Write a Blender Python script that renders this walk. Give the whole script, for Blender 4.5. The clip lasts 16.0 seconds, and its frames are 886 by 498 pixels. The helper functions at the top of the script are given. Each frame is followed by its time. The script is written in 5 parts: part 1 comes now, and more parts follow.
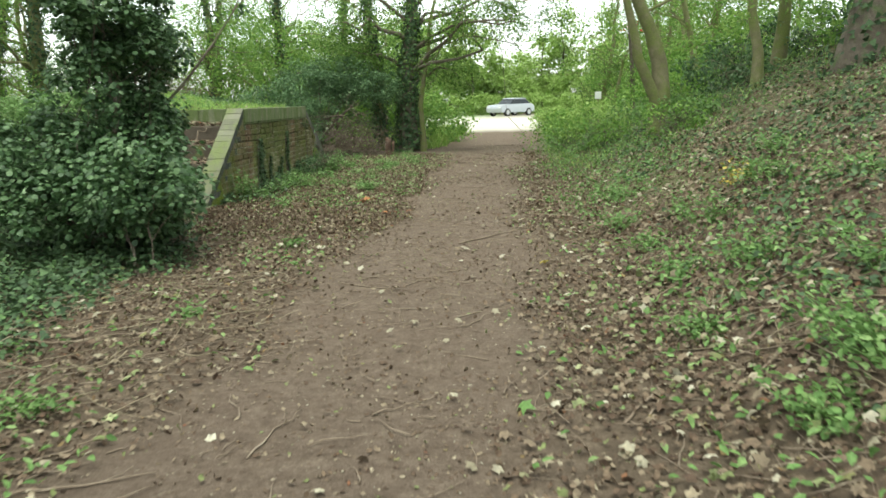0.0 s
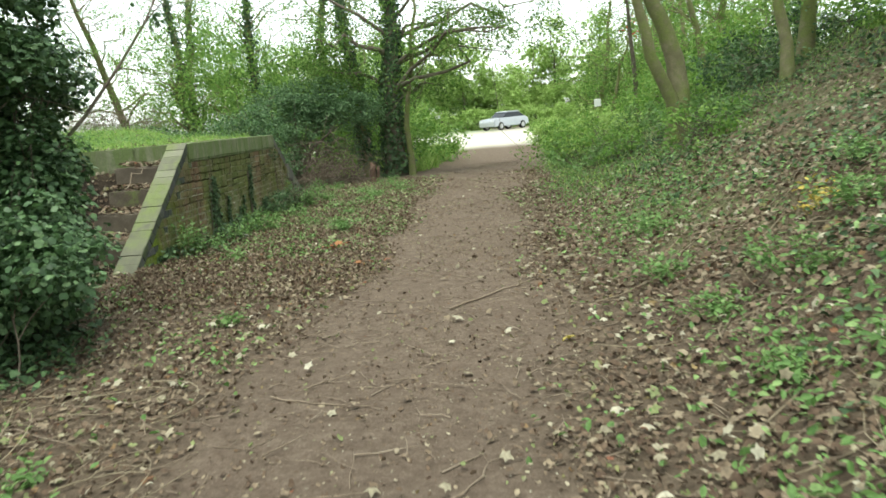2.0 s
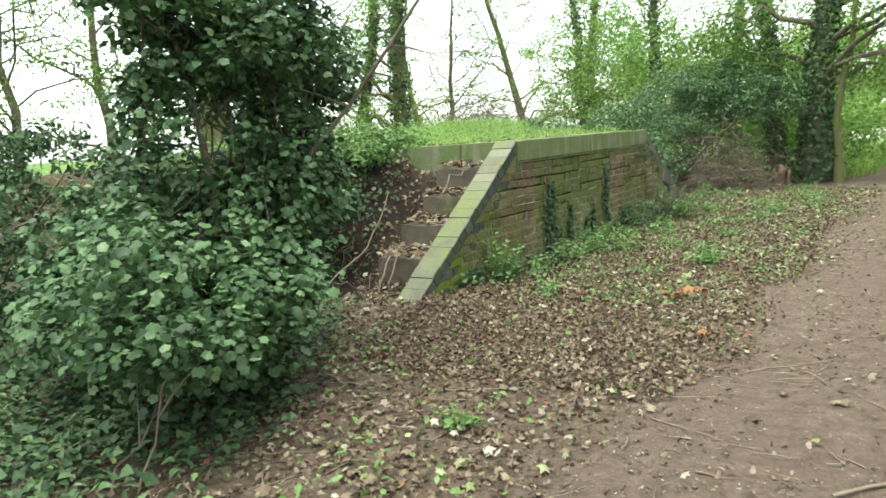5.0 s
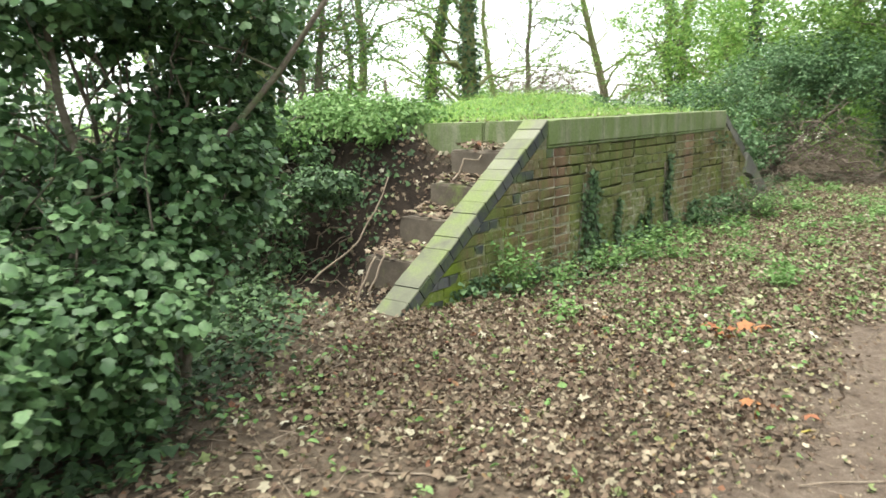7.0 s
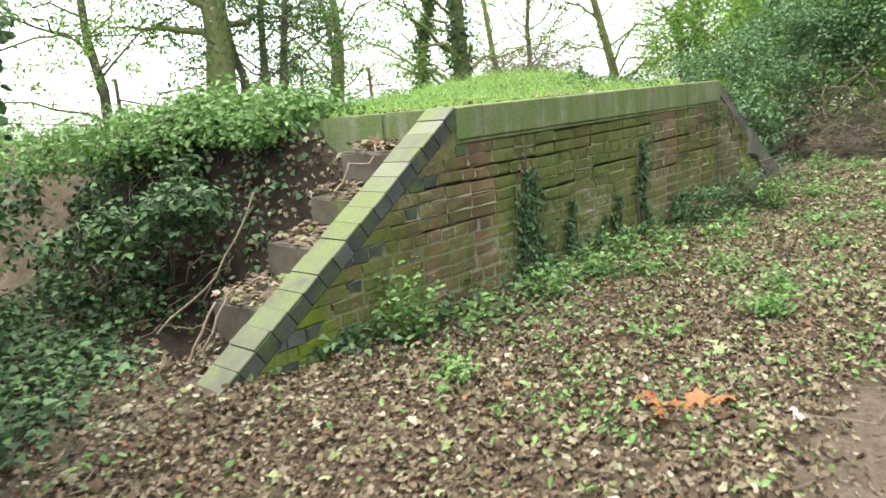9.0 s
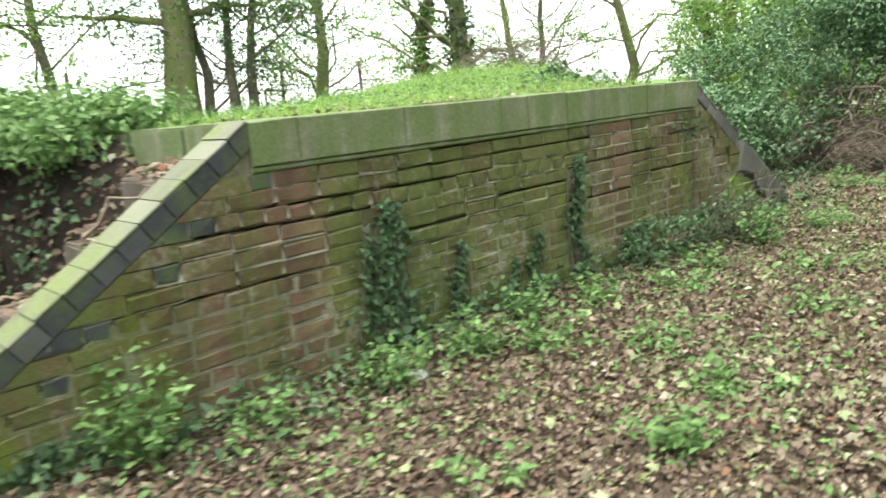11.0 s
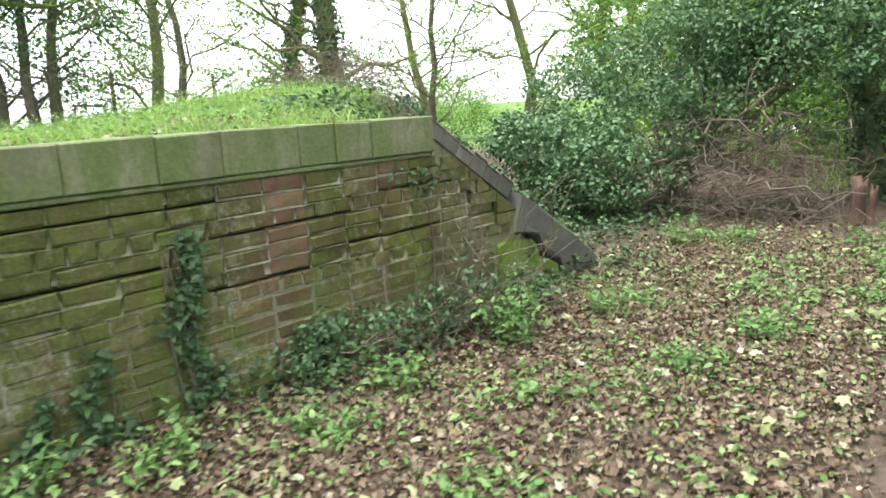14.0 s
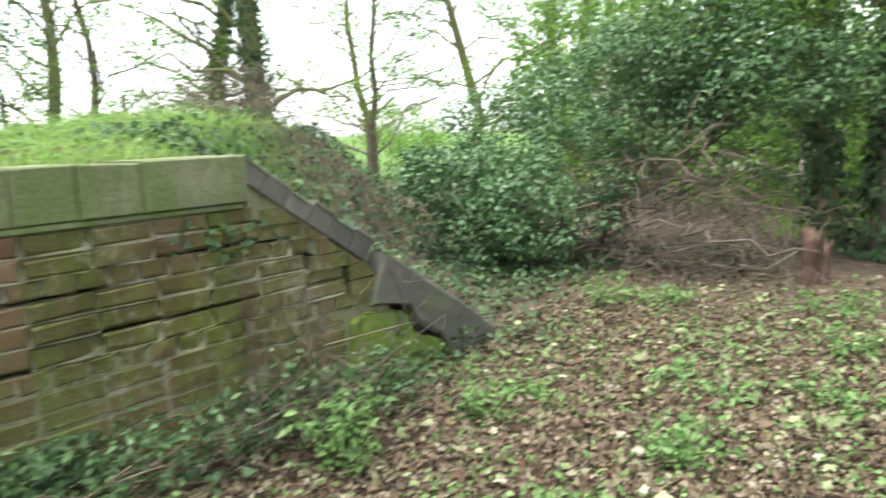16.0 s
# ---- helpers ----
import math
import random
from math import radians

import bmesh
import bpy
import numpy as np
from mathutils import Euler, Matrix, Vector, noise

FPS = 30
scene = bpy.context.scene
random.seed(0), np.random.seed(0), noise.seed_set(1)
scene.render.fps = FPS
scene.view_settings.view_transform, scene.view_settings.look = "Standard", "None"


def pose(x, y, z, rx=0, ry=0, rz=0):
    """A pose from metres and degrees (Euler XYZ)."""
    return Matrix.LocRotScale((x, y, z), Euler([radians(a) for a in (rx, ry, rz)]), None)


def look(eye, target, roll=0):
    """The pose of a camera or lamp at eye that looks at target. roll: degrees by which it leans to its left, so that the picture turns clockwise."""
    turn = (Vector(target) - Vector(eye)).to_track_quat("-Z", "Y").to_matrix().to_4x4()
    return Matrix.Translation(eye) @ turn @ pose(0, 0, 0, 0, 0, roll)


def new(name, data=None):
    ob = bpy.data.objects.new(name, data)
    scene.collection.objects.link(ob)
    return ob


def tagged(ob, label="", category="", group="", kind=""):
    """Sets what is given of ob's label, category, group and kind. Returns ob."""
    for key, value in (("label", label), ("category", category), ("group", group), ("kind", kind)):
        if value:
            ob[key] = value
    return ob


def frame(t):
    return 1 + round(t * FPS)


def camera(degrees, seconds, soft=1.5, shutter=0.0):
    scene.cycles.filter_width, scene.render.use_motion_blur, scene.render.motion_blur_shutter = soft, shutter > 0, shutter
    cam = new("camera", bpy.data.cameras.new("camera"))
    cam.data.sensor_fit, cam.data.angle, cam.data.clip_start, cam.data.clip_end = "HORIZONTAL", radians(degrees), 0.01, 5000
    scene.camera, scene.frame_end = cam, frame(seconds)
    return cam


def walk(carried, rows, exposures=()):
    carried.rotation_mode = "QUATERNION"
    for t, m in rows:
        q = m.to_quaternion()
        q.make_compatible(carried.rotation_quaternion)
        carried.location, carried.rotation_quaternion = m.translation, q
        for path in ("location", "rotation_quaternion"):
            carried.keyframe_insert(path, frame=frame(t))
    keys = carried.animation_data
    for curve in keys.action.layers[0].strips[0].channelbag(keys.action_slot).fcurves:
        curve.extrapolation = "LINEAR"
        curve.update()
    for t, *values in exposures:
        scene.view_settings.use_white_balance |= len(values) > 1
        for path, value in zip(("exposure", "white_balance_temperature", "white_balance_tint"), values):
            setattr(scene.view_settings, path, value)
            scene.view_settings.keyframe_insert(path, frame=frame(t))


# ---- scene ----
cam = camera(61.6, 16.0, 1.6, 0.5)
METRES, EYE, TILT, LEAN, TURN = 12.39, 1.3, 0.0, 0.0, 0.0
ROWS = [
    (0.0, 0.0, 0.0, 0.0, -0.23, -11.26, 1.17),
    (0.5, -0.0008, 0.0343, 0.0027, -0.77, -11.28, 1.25),
    (1.0, 0.0029, 0.0713, 0.0012, -0.82, -10.78, 3.12),
    (1.5, 0.007, 0.1064, -0.0001, -0.21, -10.49, 3.21),
    (2.0, 0.0113, 0.1413, 0.0004, -0.76, -10.01, 4.57),
    (2.5, 0.0183, 0.1741, 0.0009, 7.58, -9.33, 5.58),
    (3.0, 0.0194, 0.2089, 0.0002, 13.85, -10.51, 4.07),
    (3.5, 0.0209, 0.2373, 0.0027, 16.93, -9.4, 4.02),
    (4.0, 0.0266, 0.2662, 0.0028, 23.65, -7.87, 3.46),
    (6.5, 0.0151, 0.4004, 0.0029, 34.19, -10.69, 3.37),
    (7.0, 0.0156, 0.4304, 0.0032, 37.58, -10.44, 1.83),
    (7.5, 0.0128, 0.4639, 0.0011, 39.74, -11.22, 2.46),
    (8.0, 0.0121, 0.4977, 0.0014, 37.17, -11.24, 4.51),
    (10.5, 0.0007, 0.667, -0.0019, 44.99, -11.53, 5.88),
    (11.0, 0.0032, 0.7047, -0.0011, 43.57, -11.57, 4.65),
    (11.5, 0.0036, 0.7397, -0.0019, 43.58, -11.64, 3.66),
    (12.0, 0.0097, 0.7738, 0.0004, 41.81, -11.34, 5.0),
    (12.5, 0.0199, 0.8029, 0.0005, 41.99, -11.26, 3.37),
    (13.0, 0.022, 0.8337, 0.001, 38.96, -11.52, 3.13),
    (13.5, 0.0219, 0.8637, 0.0003, 37.56, -11.49, 3.62),
    (14.0, 0.019, 0.8927, 0.0004, 40.44, -10.9, 3.51),
    (14.5, 0.013, 0.9212, 0.0008, 39.74, -10.74, 2.96),
    (15.0, 0.0114, 0.9465, 0.0017, 39.53, -10.41, 3.62),
    (15.5, 0.0073, 0.9682, 0.0011, 43.4, -9.65, 2.6),
    (16.0, 0.0021, 0.9909, 0.0012, 38.11, -8.95, 2.37),
]
walk(cam, [(t, pose(0, 0, EYE, TILT, LEAN, TURN) @ pose(METRES * x, METRES * y, METRES * z, 90 + pitch, roll, yaw)) for t, x, y, z, yaw, pitch, roll in ROWS],
     [(0.0, 1.52, 6600, -1), (2.5, 1.6, 6500, -1), (4.2, 1.84, 6400, 0), (6.5, 2.33, 6500, 6), (8.0, 2.31, 6500, 6), (11.0, 2.34, 6400, 7), (16.0, 2.28, 6300, 9)])

# ---- light ----
world = bpy.data.worlds.new("overcast_sky")
scene.world = world
world.use_nodes = True
wn = world.node_tree.nodes
wl = world.node_tree.links
sky = wn.new("ShaderNodeTexSky")
sky.sky_type, sky.sun_disc = "NISHITA", False
sky.sun_elevation, sky.sun_rotation = radians(80), radians(207)
sky.air_density, sky.dust_density, sky.ozone_density = 1.0, 1.5, 1.0
veil = wn.new("ShaderNodeHueSaturation")
veil.inputs["Saturation"].default_value = 0.22
wl.new(sky.outputs[0], veil.inputs["Color"])
wl.new(veil.outputs[0], wn["Background"].inputs["Color"])
wn["Background"].inputs["Strength"].default_value = 0.15
sun = new("sun", bpy.data.lights.new("sun", "SUN"))
sun.data.energy, sun.data.angle, sun.data.color = 1.4, radians(50), (1.0, 0.96, 0.9)
sun.matrix_world = look((0, 0, 30), Vector((0, 0, 30)) - Vector((-0.06, -0.12, 0.98)))

rng = np.random.default_rng(7)

# ---- materials ----


def node_mat(name):
    m = bpy.data.materials.new(name)
    m.use_nodes = True
    return m, m.node_tree.nodes, m.node_tree.links, m.node_tree.nodes["Principled BSDF"]


def ramp_of(nodes, stops):
    r = nodes.new("ShaderNodeValToRGB")
    e = r.color_ramp.elements
    while len(e) < len(stops):
        e.new(0.5)
    for el, (p, c) in zip(e, stops):
        el.position, el.color = p, (*c, 1)
    return r


def noise_of(nodes, links, scale, detail=5, rough=0.6, vec=None):
    n = nodes.new("ShaderNodeTexNoise")
    n.inputs["Scale"].default_value, n.inputs["Detail"].default_value, n.inputs["Roughness"].default_value = scale, detail, rough
    if vec:
        links.new(vec, n.inputs["Vector"])
    return n.outputs["Fac"]


def mixed(nodes, links, fac, a, b, kind="MIX"):
    m = nodes.new("ShaderNodeMix")
    m.data_type, m.blend_type = "RGBA", kind
    for sock, v in ((m.inputs[0], fac), (m.inputs[6], a), (m.inputs[7], b)):
        if isinstance(v, (int, float)):
            sock.default_value = v
        elif isinstance(v, tuple):
            sock.default_value = (*v, 1)
        else:
            links.new(v, sock)
    return m.outputs[2]


def spread(nodes, links, fac, lo, hi):
    m = nodes.new("ShaderNodeMapRange")
    m.inputs["From Min"].default_value, m.inputs["From Max"].default_value = lo, hi
    links.new(fac, m.inputs["Value"])
    return m.outputs[0]


def bumped(nodes, links, bsdf, height, strength, dist=0.01):
    b = nodes.new("ShaderNodeBump")
    b.inputs["Strength"].default_value, b.inputs["Distance"].default_value = strength, dist
    links.new(height, b.inputs["Height"])
    links.new(b.outputs[0], bsdf.inputs["Normal"])


def surface(name, stops, scale=6, fine=60, rough=0.85, bump=0.5, dist=0.01, moss=None, moss_scale=3, moss_lo=0.5, moss_hi=0.62, per_object=0.0, metal=0.0, streak=1.0):
    """A solid surface: coarse stains, fine grain, optional moss in patches, relief."""
    m, n, l, b = node_mat(name)
    pos = n.new("ShaderNodeNewGeometry").outputs["Position"]
    coarse, grain = noise_of(n, l, scale, 6, 0.65, pos), noise_of(n, l, fine, 4, 0.7, pos)
    fac = mixed(n, l, 0.35, coarse, grain)
    if per_object:
        info = n.new("ShaderNodeObjectInfo").outputs["Random"]
        fac = mixed(n, l, per_object, fac, info)
    col = ramp_of(n, stops)
    l.new(spread(n, l, fac, 0.25, 0.75), col.inputs[0])
    out = col.outputs[0]
    if moss:
        run = n.new("ShaderNodeMapping")
        run.inputs["Scale"].default_value = (1, 1, streak)
        l.new(pos, run.inputs["Vector"])
        patch = spread(n, l, noise_of(n, l, moss_scale, 7, 0.7, run.outputs[0]), moss_lo, moss_hi)
        green = ramp_of(n, [(0.3, moss), (0.7, tuple(c * 1.7 for c in moss))])
        l.new(grain, green.inputs[0])
        out = mixed(n, l, patch, out, green.outputs[0])
    l.new(out, b.inputs["Base Color"])
    b.inputs["Roughness"].default_value, b.inputs["Metallic"].default_value = rough, metal
    b.inputs["Specular IOR Level"].default_value = 0.25
    bumped(n, l, b, fac, bump, dist)
    return m


def leafy(name, stops, rough=0.6, through_it=0.25, gloss=0.2):
    """Leaves, each with a tone of its own, that let some light through."""
    m, n, l, b = node_mat(name)
    geo = n.new("ShaderNodeNewGeometry")
    col = ramp_of(n, stops)
    l.new(geo.outputs["Random Per Island"], col.inputs[0])
    blotch = ramp_of(n, [(0.3, (0.62, 0.62, 0.62)), (0.7, (1.15, 1.15, 1.1))])
    l.new(noise_of(n, l, 45, 3, 0.6, geo.outputs["Position"]), blotch.inputs[0])
    out = mixed(n, l, 1.0, col.outputs[0], blotch.outputs[0], "MULTIPLY")
    l.new(out, b.inputs["Base Color"])
    b.inputs["Roughness"].default_value, b.inputs["Specular IOR Level"].default_value = rough, gloss
    if through_it:
        t = n.new("ShaderNodeBsdfTranslucent")
        l.new(out, t.inputs["Color"])
        mx = n.new("ShaderNodeMixShader")
        mx.inputs[0].default_value = through_it
        l.new(b.outputs[0], mx.inputs[1])
        l.new(t.outputs[0], mx.inputs[2])
        l.new(mx.outputs[0], n["Material Output"].inputs["Surface"])
    return m


M_LITTER = leafy("dead_leaves", [(0.0, (0.07, 0.046, 0.032)), (0.25, (0.11, 0.076, 0.052)), (0.5, (0.15, 0.11, 0.075)), (0.72, (0.2, 0.158, 0.11)), (0.85, (0.265, 0.222, 0.155)), (0.89, (0.33, 0.29, 0.21)), (0.92, (0.14, 0.165, 0.065)), (0.96, (0.19, 0.225, 0.095)), (1.0, (0.19, 0.08, 0.05))], 0.8, 0.1, 0.15)
M_PALE = leafy("pale_fallen_leaves", [(0.0, (0.2, 0.175, 0.115)), (0.5, (0.29, 0.265, 0.19)), (1.0, (0.42, 0.4, 0.31))], 0.7, 0.1)
M_GREENLEAF = leafy("pale_green_fallen_leaves", [(0.0, (0.15, 0.18, 0.075)), (0.5, (0.23, 0.265, 0.125)), (1.0, (0.33, 0.36, 0.19))], 0.65, 0.15)
M_ORANGE = leafy("orange_leaves", [(0.0, (0.22, 0.075, 0.03)), (0.5, (0.28, 0.125, 0.045)), (1.0, (0.18, 0.06, 0.035))], 0.6, 0.1)
M_YELLOW = leafy("yellow_leaves", [(0.0, (0.4, 0.3, 0.06)), (1.0, (0.46, 0.4, 0.1))], 0.6, 0.2)
M_IVY = leafy("ivy_leaves", [(0.0, (0.03, 0.056, 0.024)), (0.5, (0.055, 0.1, 0.042)), (0.85, (0.09, 0.15, 0.062)), (1.0, (0.1, 0.18, 0.06))], 0.6, 0.12, 0.22)
M_BUSH = leafy("dark_shrub_leaves", [(0.0, (0.03, 0.068, 0.024)), (0.5, (0.064, 0.128, 0.046)), (0.85, (0.11, 0.195, 0.075)), (1.0, (0.19, 0.28, 0.14))], 0.5, 0.25, 0.32)
M_HOLLY = leafy("evergreen_shrub_leaves", [(0.0, (0.05, 0.105, 0.042)), (0.5, (0.095, 0.18, 0.072)), (0.85, (0.155, 0.265, 0.115)), (1.0, (0.23, 0.33, 0.17))], 0.5, 0.2, 0.3)
M_TREE = leafy("tree_leaves", [(0.0, (0.05, 0.1, 0.02)), (0.5, (0.09, 0.17, 0.035)), (1.0, (0.17, 0.27, 0.06))], 0.5, 0.4)
M_LIGHT = leafy("bright_tree_leaves", [(0.0, (0.1, 0.2, 0.04)), (0.5, (0.16, 0.3, 0.06)), (1.0, (0.27, 0.4, 0.1))], 0.5, 0.45)
M_WEED = leafy("weed_leaves", [(0.0, (0.085, 0.17, 0.045)), (0.6, (0.15, 0.265, 0.08)), (1.0, (0.25, 0.37, 0.14))], 0.5, 0.35)
M_GRASS = leafy("grass_blades", [(0.0, (0.17, 0.3, 0.055)), (0.5, (0.28, 0.45, 0.1)), (0.85, (0.4, 0.54, 0.16)), (1.0, (0.45, 0.41, 0.23))], 0.55, 0.35)
M_CANOPY = leafy("canopy_leaves", [(0.0, (0.065, 0.13, 0.025)), (0.5, (0.12, 0.225, 0.045)), (1.0, (0.22, 0.33, 0.085))], 0.5, 0.42)
# leaf tones raised well above real foliage: the clearing's sunlight is in the colour
M_FAR = leafy("far_leaves_sun_in_colour", [(0.0, (0.2, 0.32, 0.07)), (0.5, (0.3, 0.44, 0.12)), (1.0, (0.42, 0.55, 0.2))], 0.6, 0.5)
M_RED = leafy("red_leaves", [(0.0, (0.4, 0.04, 0.04)), (1.0, (0.6, 0.12, 0.08))], 0.5, 0.4)
M_BARK = surface("bark", [(0.0, (0.05, 0.04, 0.03)), (0.5, (0.12, 0.1, 0.075)), (1.0, (0.22, 0.19, 0.15))], 9, 70, 0.95, 0.9, 0.02, (0.06, 0.09, 0.03), 4, 0.52, 0.68)
M_MOSSBARK = surface("green_bark", [(0.0, (0.08, 0.08, 0.04)), (0.5, (0.15, 0.14, 0.075)), (1.0, (0.25, 0.22, 0.14))], 7, 60, 0.95, 0.9, 0.02, (0.1, 0.12, 0.035), 3, 0.42, 0.6)
M_TWIG = surface("twigs", [(0.0, (0.1, 0.075, 0.052)), (0.5, (0.18, 0.14, 0.1)), (1.0, (0.34, 0.29, 0.22))], 5, 90, 0.9, 0.4)
M_DEADWOOD = surface("dead_branches", [(0.0, (0.055, 0.044, 0.032)), (0.5, (0.12, 0.094, 0.068)), (1.0, (0.21, 0.178, 0.14))], 4, 60, 0.9, 0.4)


def brickwork(name, reds, rough_scale, pale, mossy):
    """Old brick or mortar: grain, soot, olive moss in downward streaks, pale lime bloom."""
    m, n, l, b = node_mat(name)
    pos = n.new("ShaderNodeNewGeometry").outputs["Position"]

    def stretched(k):
        run = n.new("ShaderNodeMapping")
        run.inputs["Scale"].default_value = (1, 1, k)
        l.new(pos, run.inputs["Vector"])
        return run.outputs[0]

    def math2(op, a, c):
        q = n.new("ShaderNodeMath")
        q.operation = op
        for sock, v in zip(q.inputs, (a, c)):
            if isinstance(v, (int, float)):
                sock.default_value = v
            else:
                l.new(v, sock)
        return q.outputs[0]

    grain, mid = noise_of(n, l, 85, 5, 0.8, pos), noise_of(n, l, rough_scale, 6, 0.7, pos)
    info = n.new("ShaderNodeObjectInfo").outputs["Random"]
    fac = mixed(n, l, 0.25, mixed(n, l, 0.4, mid, grain), info)
    col = ramp_of(n, reds)
    l.new(spread(n, l, fac, 0.26, 0.74), col.inputs[0])
    moss = ramp_of(n, [(0.3, (0.055, 0.072, 0.02)), (0.55, (0.105, 0.132, 0.036)), (0.75, (0.175, 0.21, 0.062))])
    l.new(grain, moss.inputs[0])
    # moss grows thickest at the ramp's foot and on the damp middle stretch of the wall
    xyz = n.new("ShaderNodeSeparateXYZ")
    l.new(pos, xyz.inputs[0])
    stretch = ramp_of(n, [(p, (c, c, c)) for p, c in ((0.0, 0.58), (0.12, 0.53), (0.17, 0.42), (0.29, 0.42), (0.33, 0.57), (0.54, 0.56), (0.61, 0.46), (0.86, 0.48), (1.0, 0.56))])
    l.new(spread(n, l, xyz.outputs[1], 8.7, 15.9), stretch.inputs[0])
    damp = math2("ADD", noise_of(n, l, 3.4, 8, 0.7, stretched(0.16)), stretch.outputs[0])
    broad = math2("MULTIPLY", spread(n, l, mixed(n, l, 0.25, damp, math2("ADD", mid, 0.5)), 0.85, 1.05), mossy)
    out = mixed(n, l, broad, col.outputs[0], moss.outputs[0])
    rise = math2("ADD", xyz.outputs[1], math2("MULTIPLY", xyz.outputs[2], 1.25))
    foot = math2("ADD", math2("MULTIPLY", spread(n, l, rise, 10.1, 9.5), 0.2), noise_of(n, l, 1.6, 6, 0.65, stretched(0.4)))
    vivid = math2("MULTIPLY", spread(n, l, foot, 0.545, 0.68), mossy)
    out = mixed(n, l, vivid, out, mixed(n, l, grain, (0.07, 0.1, 0.01), (0.18, 0.24, 0.03)))
    soot = ramp_of(n, [(0.32, (0.55, 0.55, 0.52)), (0.55, (1, 1, 1))])
    l.new(noise_of(n, l, 4.5, 7, 0.7, stretched(0.32)), soot.inputs[0])
    out = mixed(n, l, 0.85, out, soot.outputs[0], "MULTIPLY")
    bloom = spread(n, l, mixed(n, l, 0.5, noise_of(n, l, 2.4, 6, 0.7, pos), noise_of(n, l, 26, 5, 0.7, pos)), 0.53, 0.63)
    out = mixed(n, l, math2("MULTIPLY", bloom, pale), out, (0.42, 0.385, 0.31))
    l.new(out, b.inputs["Base Color"])
    b.inputs["Roughness"].default_value, b.inputs["Specular IOR Level"].default_value = 0.95, 0.15
    bumped(n, l, b, mixed(n, l, 0.5, mid, grain), 1.0, 0.014)
    return m


M_BRICK = brickwork("weathered_red_brick", [(0.0, (0.075, 0.048, 0.034)), (0.35, (0.135, 0.082, 0.053)), (0.7, (0.185, 0.115, 0.075)), (1.0, (0.27, 0.185, 0.12))], 9, 0.35, 0.92)
M_MORTAR = brickwork("old_lime_mortar", [(0.0, (0.1, 0.09, 0.065)), (0.45, (0.27, 0.245, 0.18)), (1.0, (0.42, 0.39, 0.31))], 6, 0.7, 0.75)
M_RENDER = surface("mossy_cement_render", [(0.0, (0.07, 0.07, 0.045)), (0.5, (0.15, 0.15, 0.1)), (1.0, (0.24, 0.23, 0.17))], 5, 60, 0.94, 0.8, 0.012, (0.085, 0.125, 0.02), 2.5, 0.3, 0.46)
M_COPING = surface("mossy_coping_stone", [(0.0, (0.075, 0.08, 0.045)), (0.5, (0.16, 0.168, 0.1)), (1.0, (0.3, 0.3, 0.21))], 5, 60, 0.94, 0.9, 0.016, (0.08, 0.106, 0.038), 6, 0.38, 0.56, per_object=0.06, streak=0.22)
M_CAP = surface("lichened_cap_brick", [(0.0, (0.08, 0.082, 0.056)), (0.5, (0.13, 0.132, 0.09)), (1.0, (0.21, 0.21, 0.155))], 6, 80, 0.9, 0.8, 0.01, (0.09, 0.108, 0.042), 3, 0.45, 0.62, 0.3)
M_BLUE = surface("blue_engineering_brick", [(0.0, (0.024, 0.027, 0.03)), (0.5, (0.045, 0.048, 0.047)), (1.0, (0.1, 0.1, 0.095))], 7, 90, 0.8, 0.8, 0.009, (0.05, 0.066, 0.025), 5, 0.44, 0.62, 0.35)
M_STEP = surface("concrete_step", [(0.0, (0.05, 0.042, 0.032)), (0.5, (0.1, 0.082, 0.06)), (1.0, (0.18, 0.155, 0.115))], 5, 70, 0.92, 0.6, 0.008, (0.1, 0.12, 0.04), 4, 0.55, 0.7)

# ---- ground shape ----
OX, OY = -2.80, 8.69          # foot of the wall's near ramp
UX, UY = 0.0478, 0.9989       # along the wall
TOP = 1.255                   # top of the coping
RAMP = 0.668                  # rise of the ramps per metre
S1, S2, S3 = 1.745, 5.5, 7.16  # along the wall: coping start, coping end, far foot


def wall_xy(s, d):
    return OX + UX * s + UY * d, OY + UY * s - UX * d


def step_(a, b, x):
    t = np.clip((x - a) / (b - a), 0, 1)
    return t * t * (3 - 2 * t)


def wob(x, y, k, p):
    return (np.sin(x * k + p) * np.cos(y * k * 0.83 + 2 * p) + 0.5 * np.sin(x * k * 2.3 + y * k * 1.7 + 3 * p)) / 1.5


def path_right(y):
    return np.where(y < 13, 0.5 + 0.085 * y, 1.605 + (y - 13) * 0.13) + 0.1 * np.sin(y * 1.3)


def path_left(y):
    return np.where(y < 9, -1.95 + 0.13 * y, np.where(y < 17, -0.78 + 0.08 * (y - 9), -0.14 + (y - 17) * 0.1)) + 0.1 * np.sin(y * 1.7 + 1)


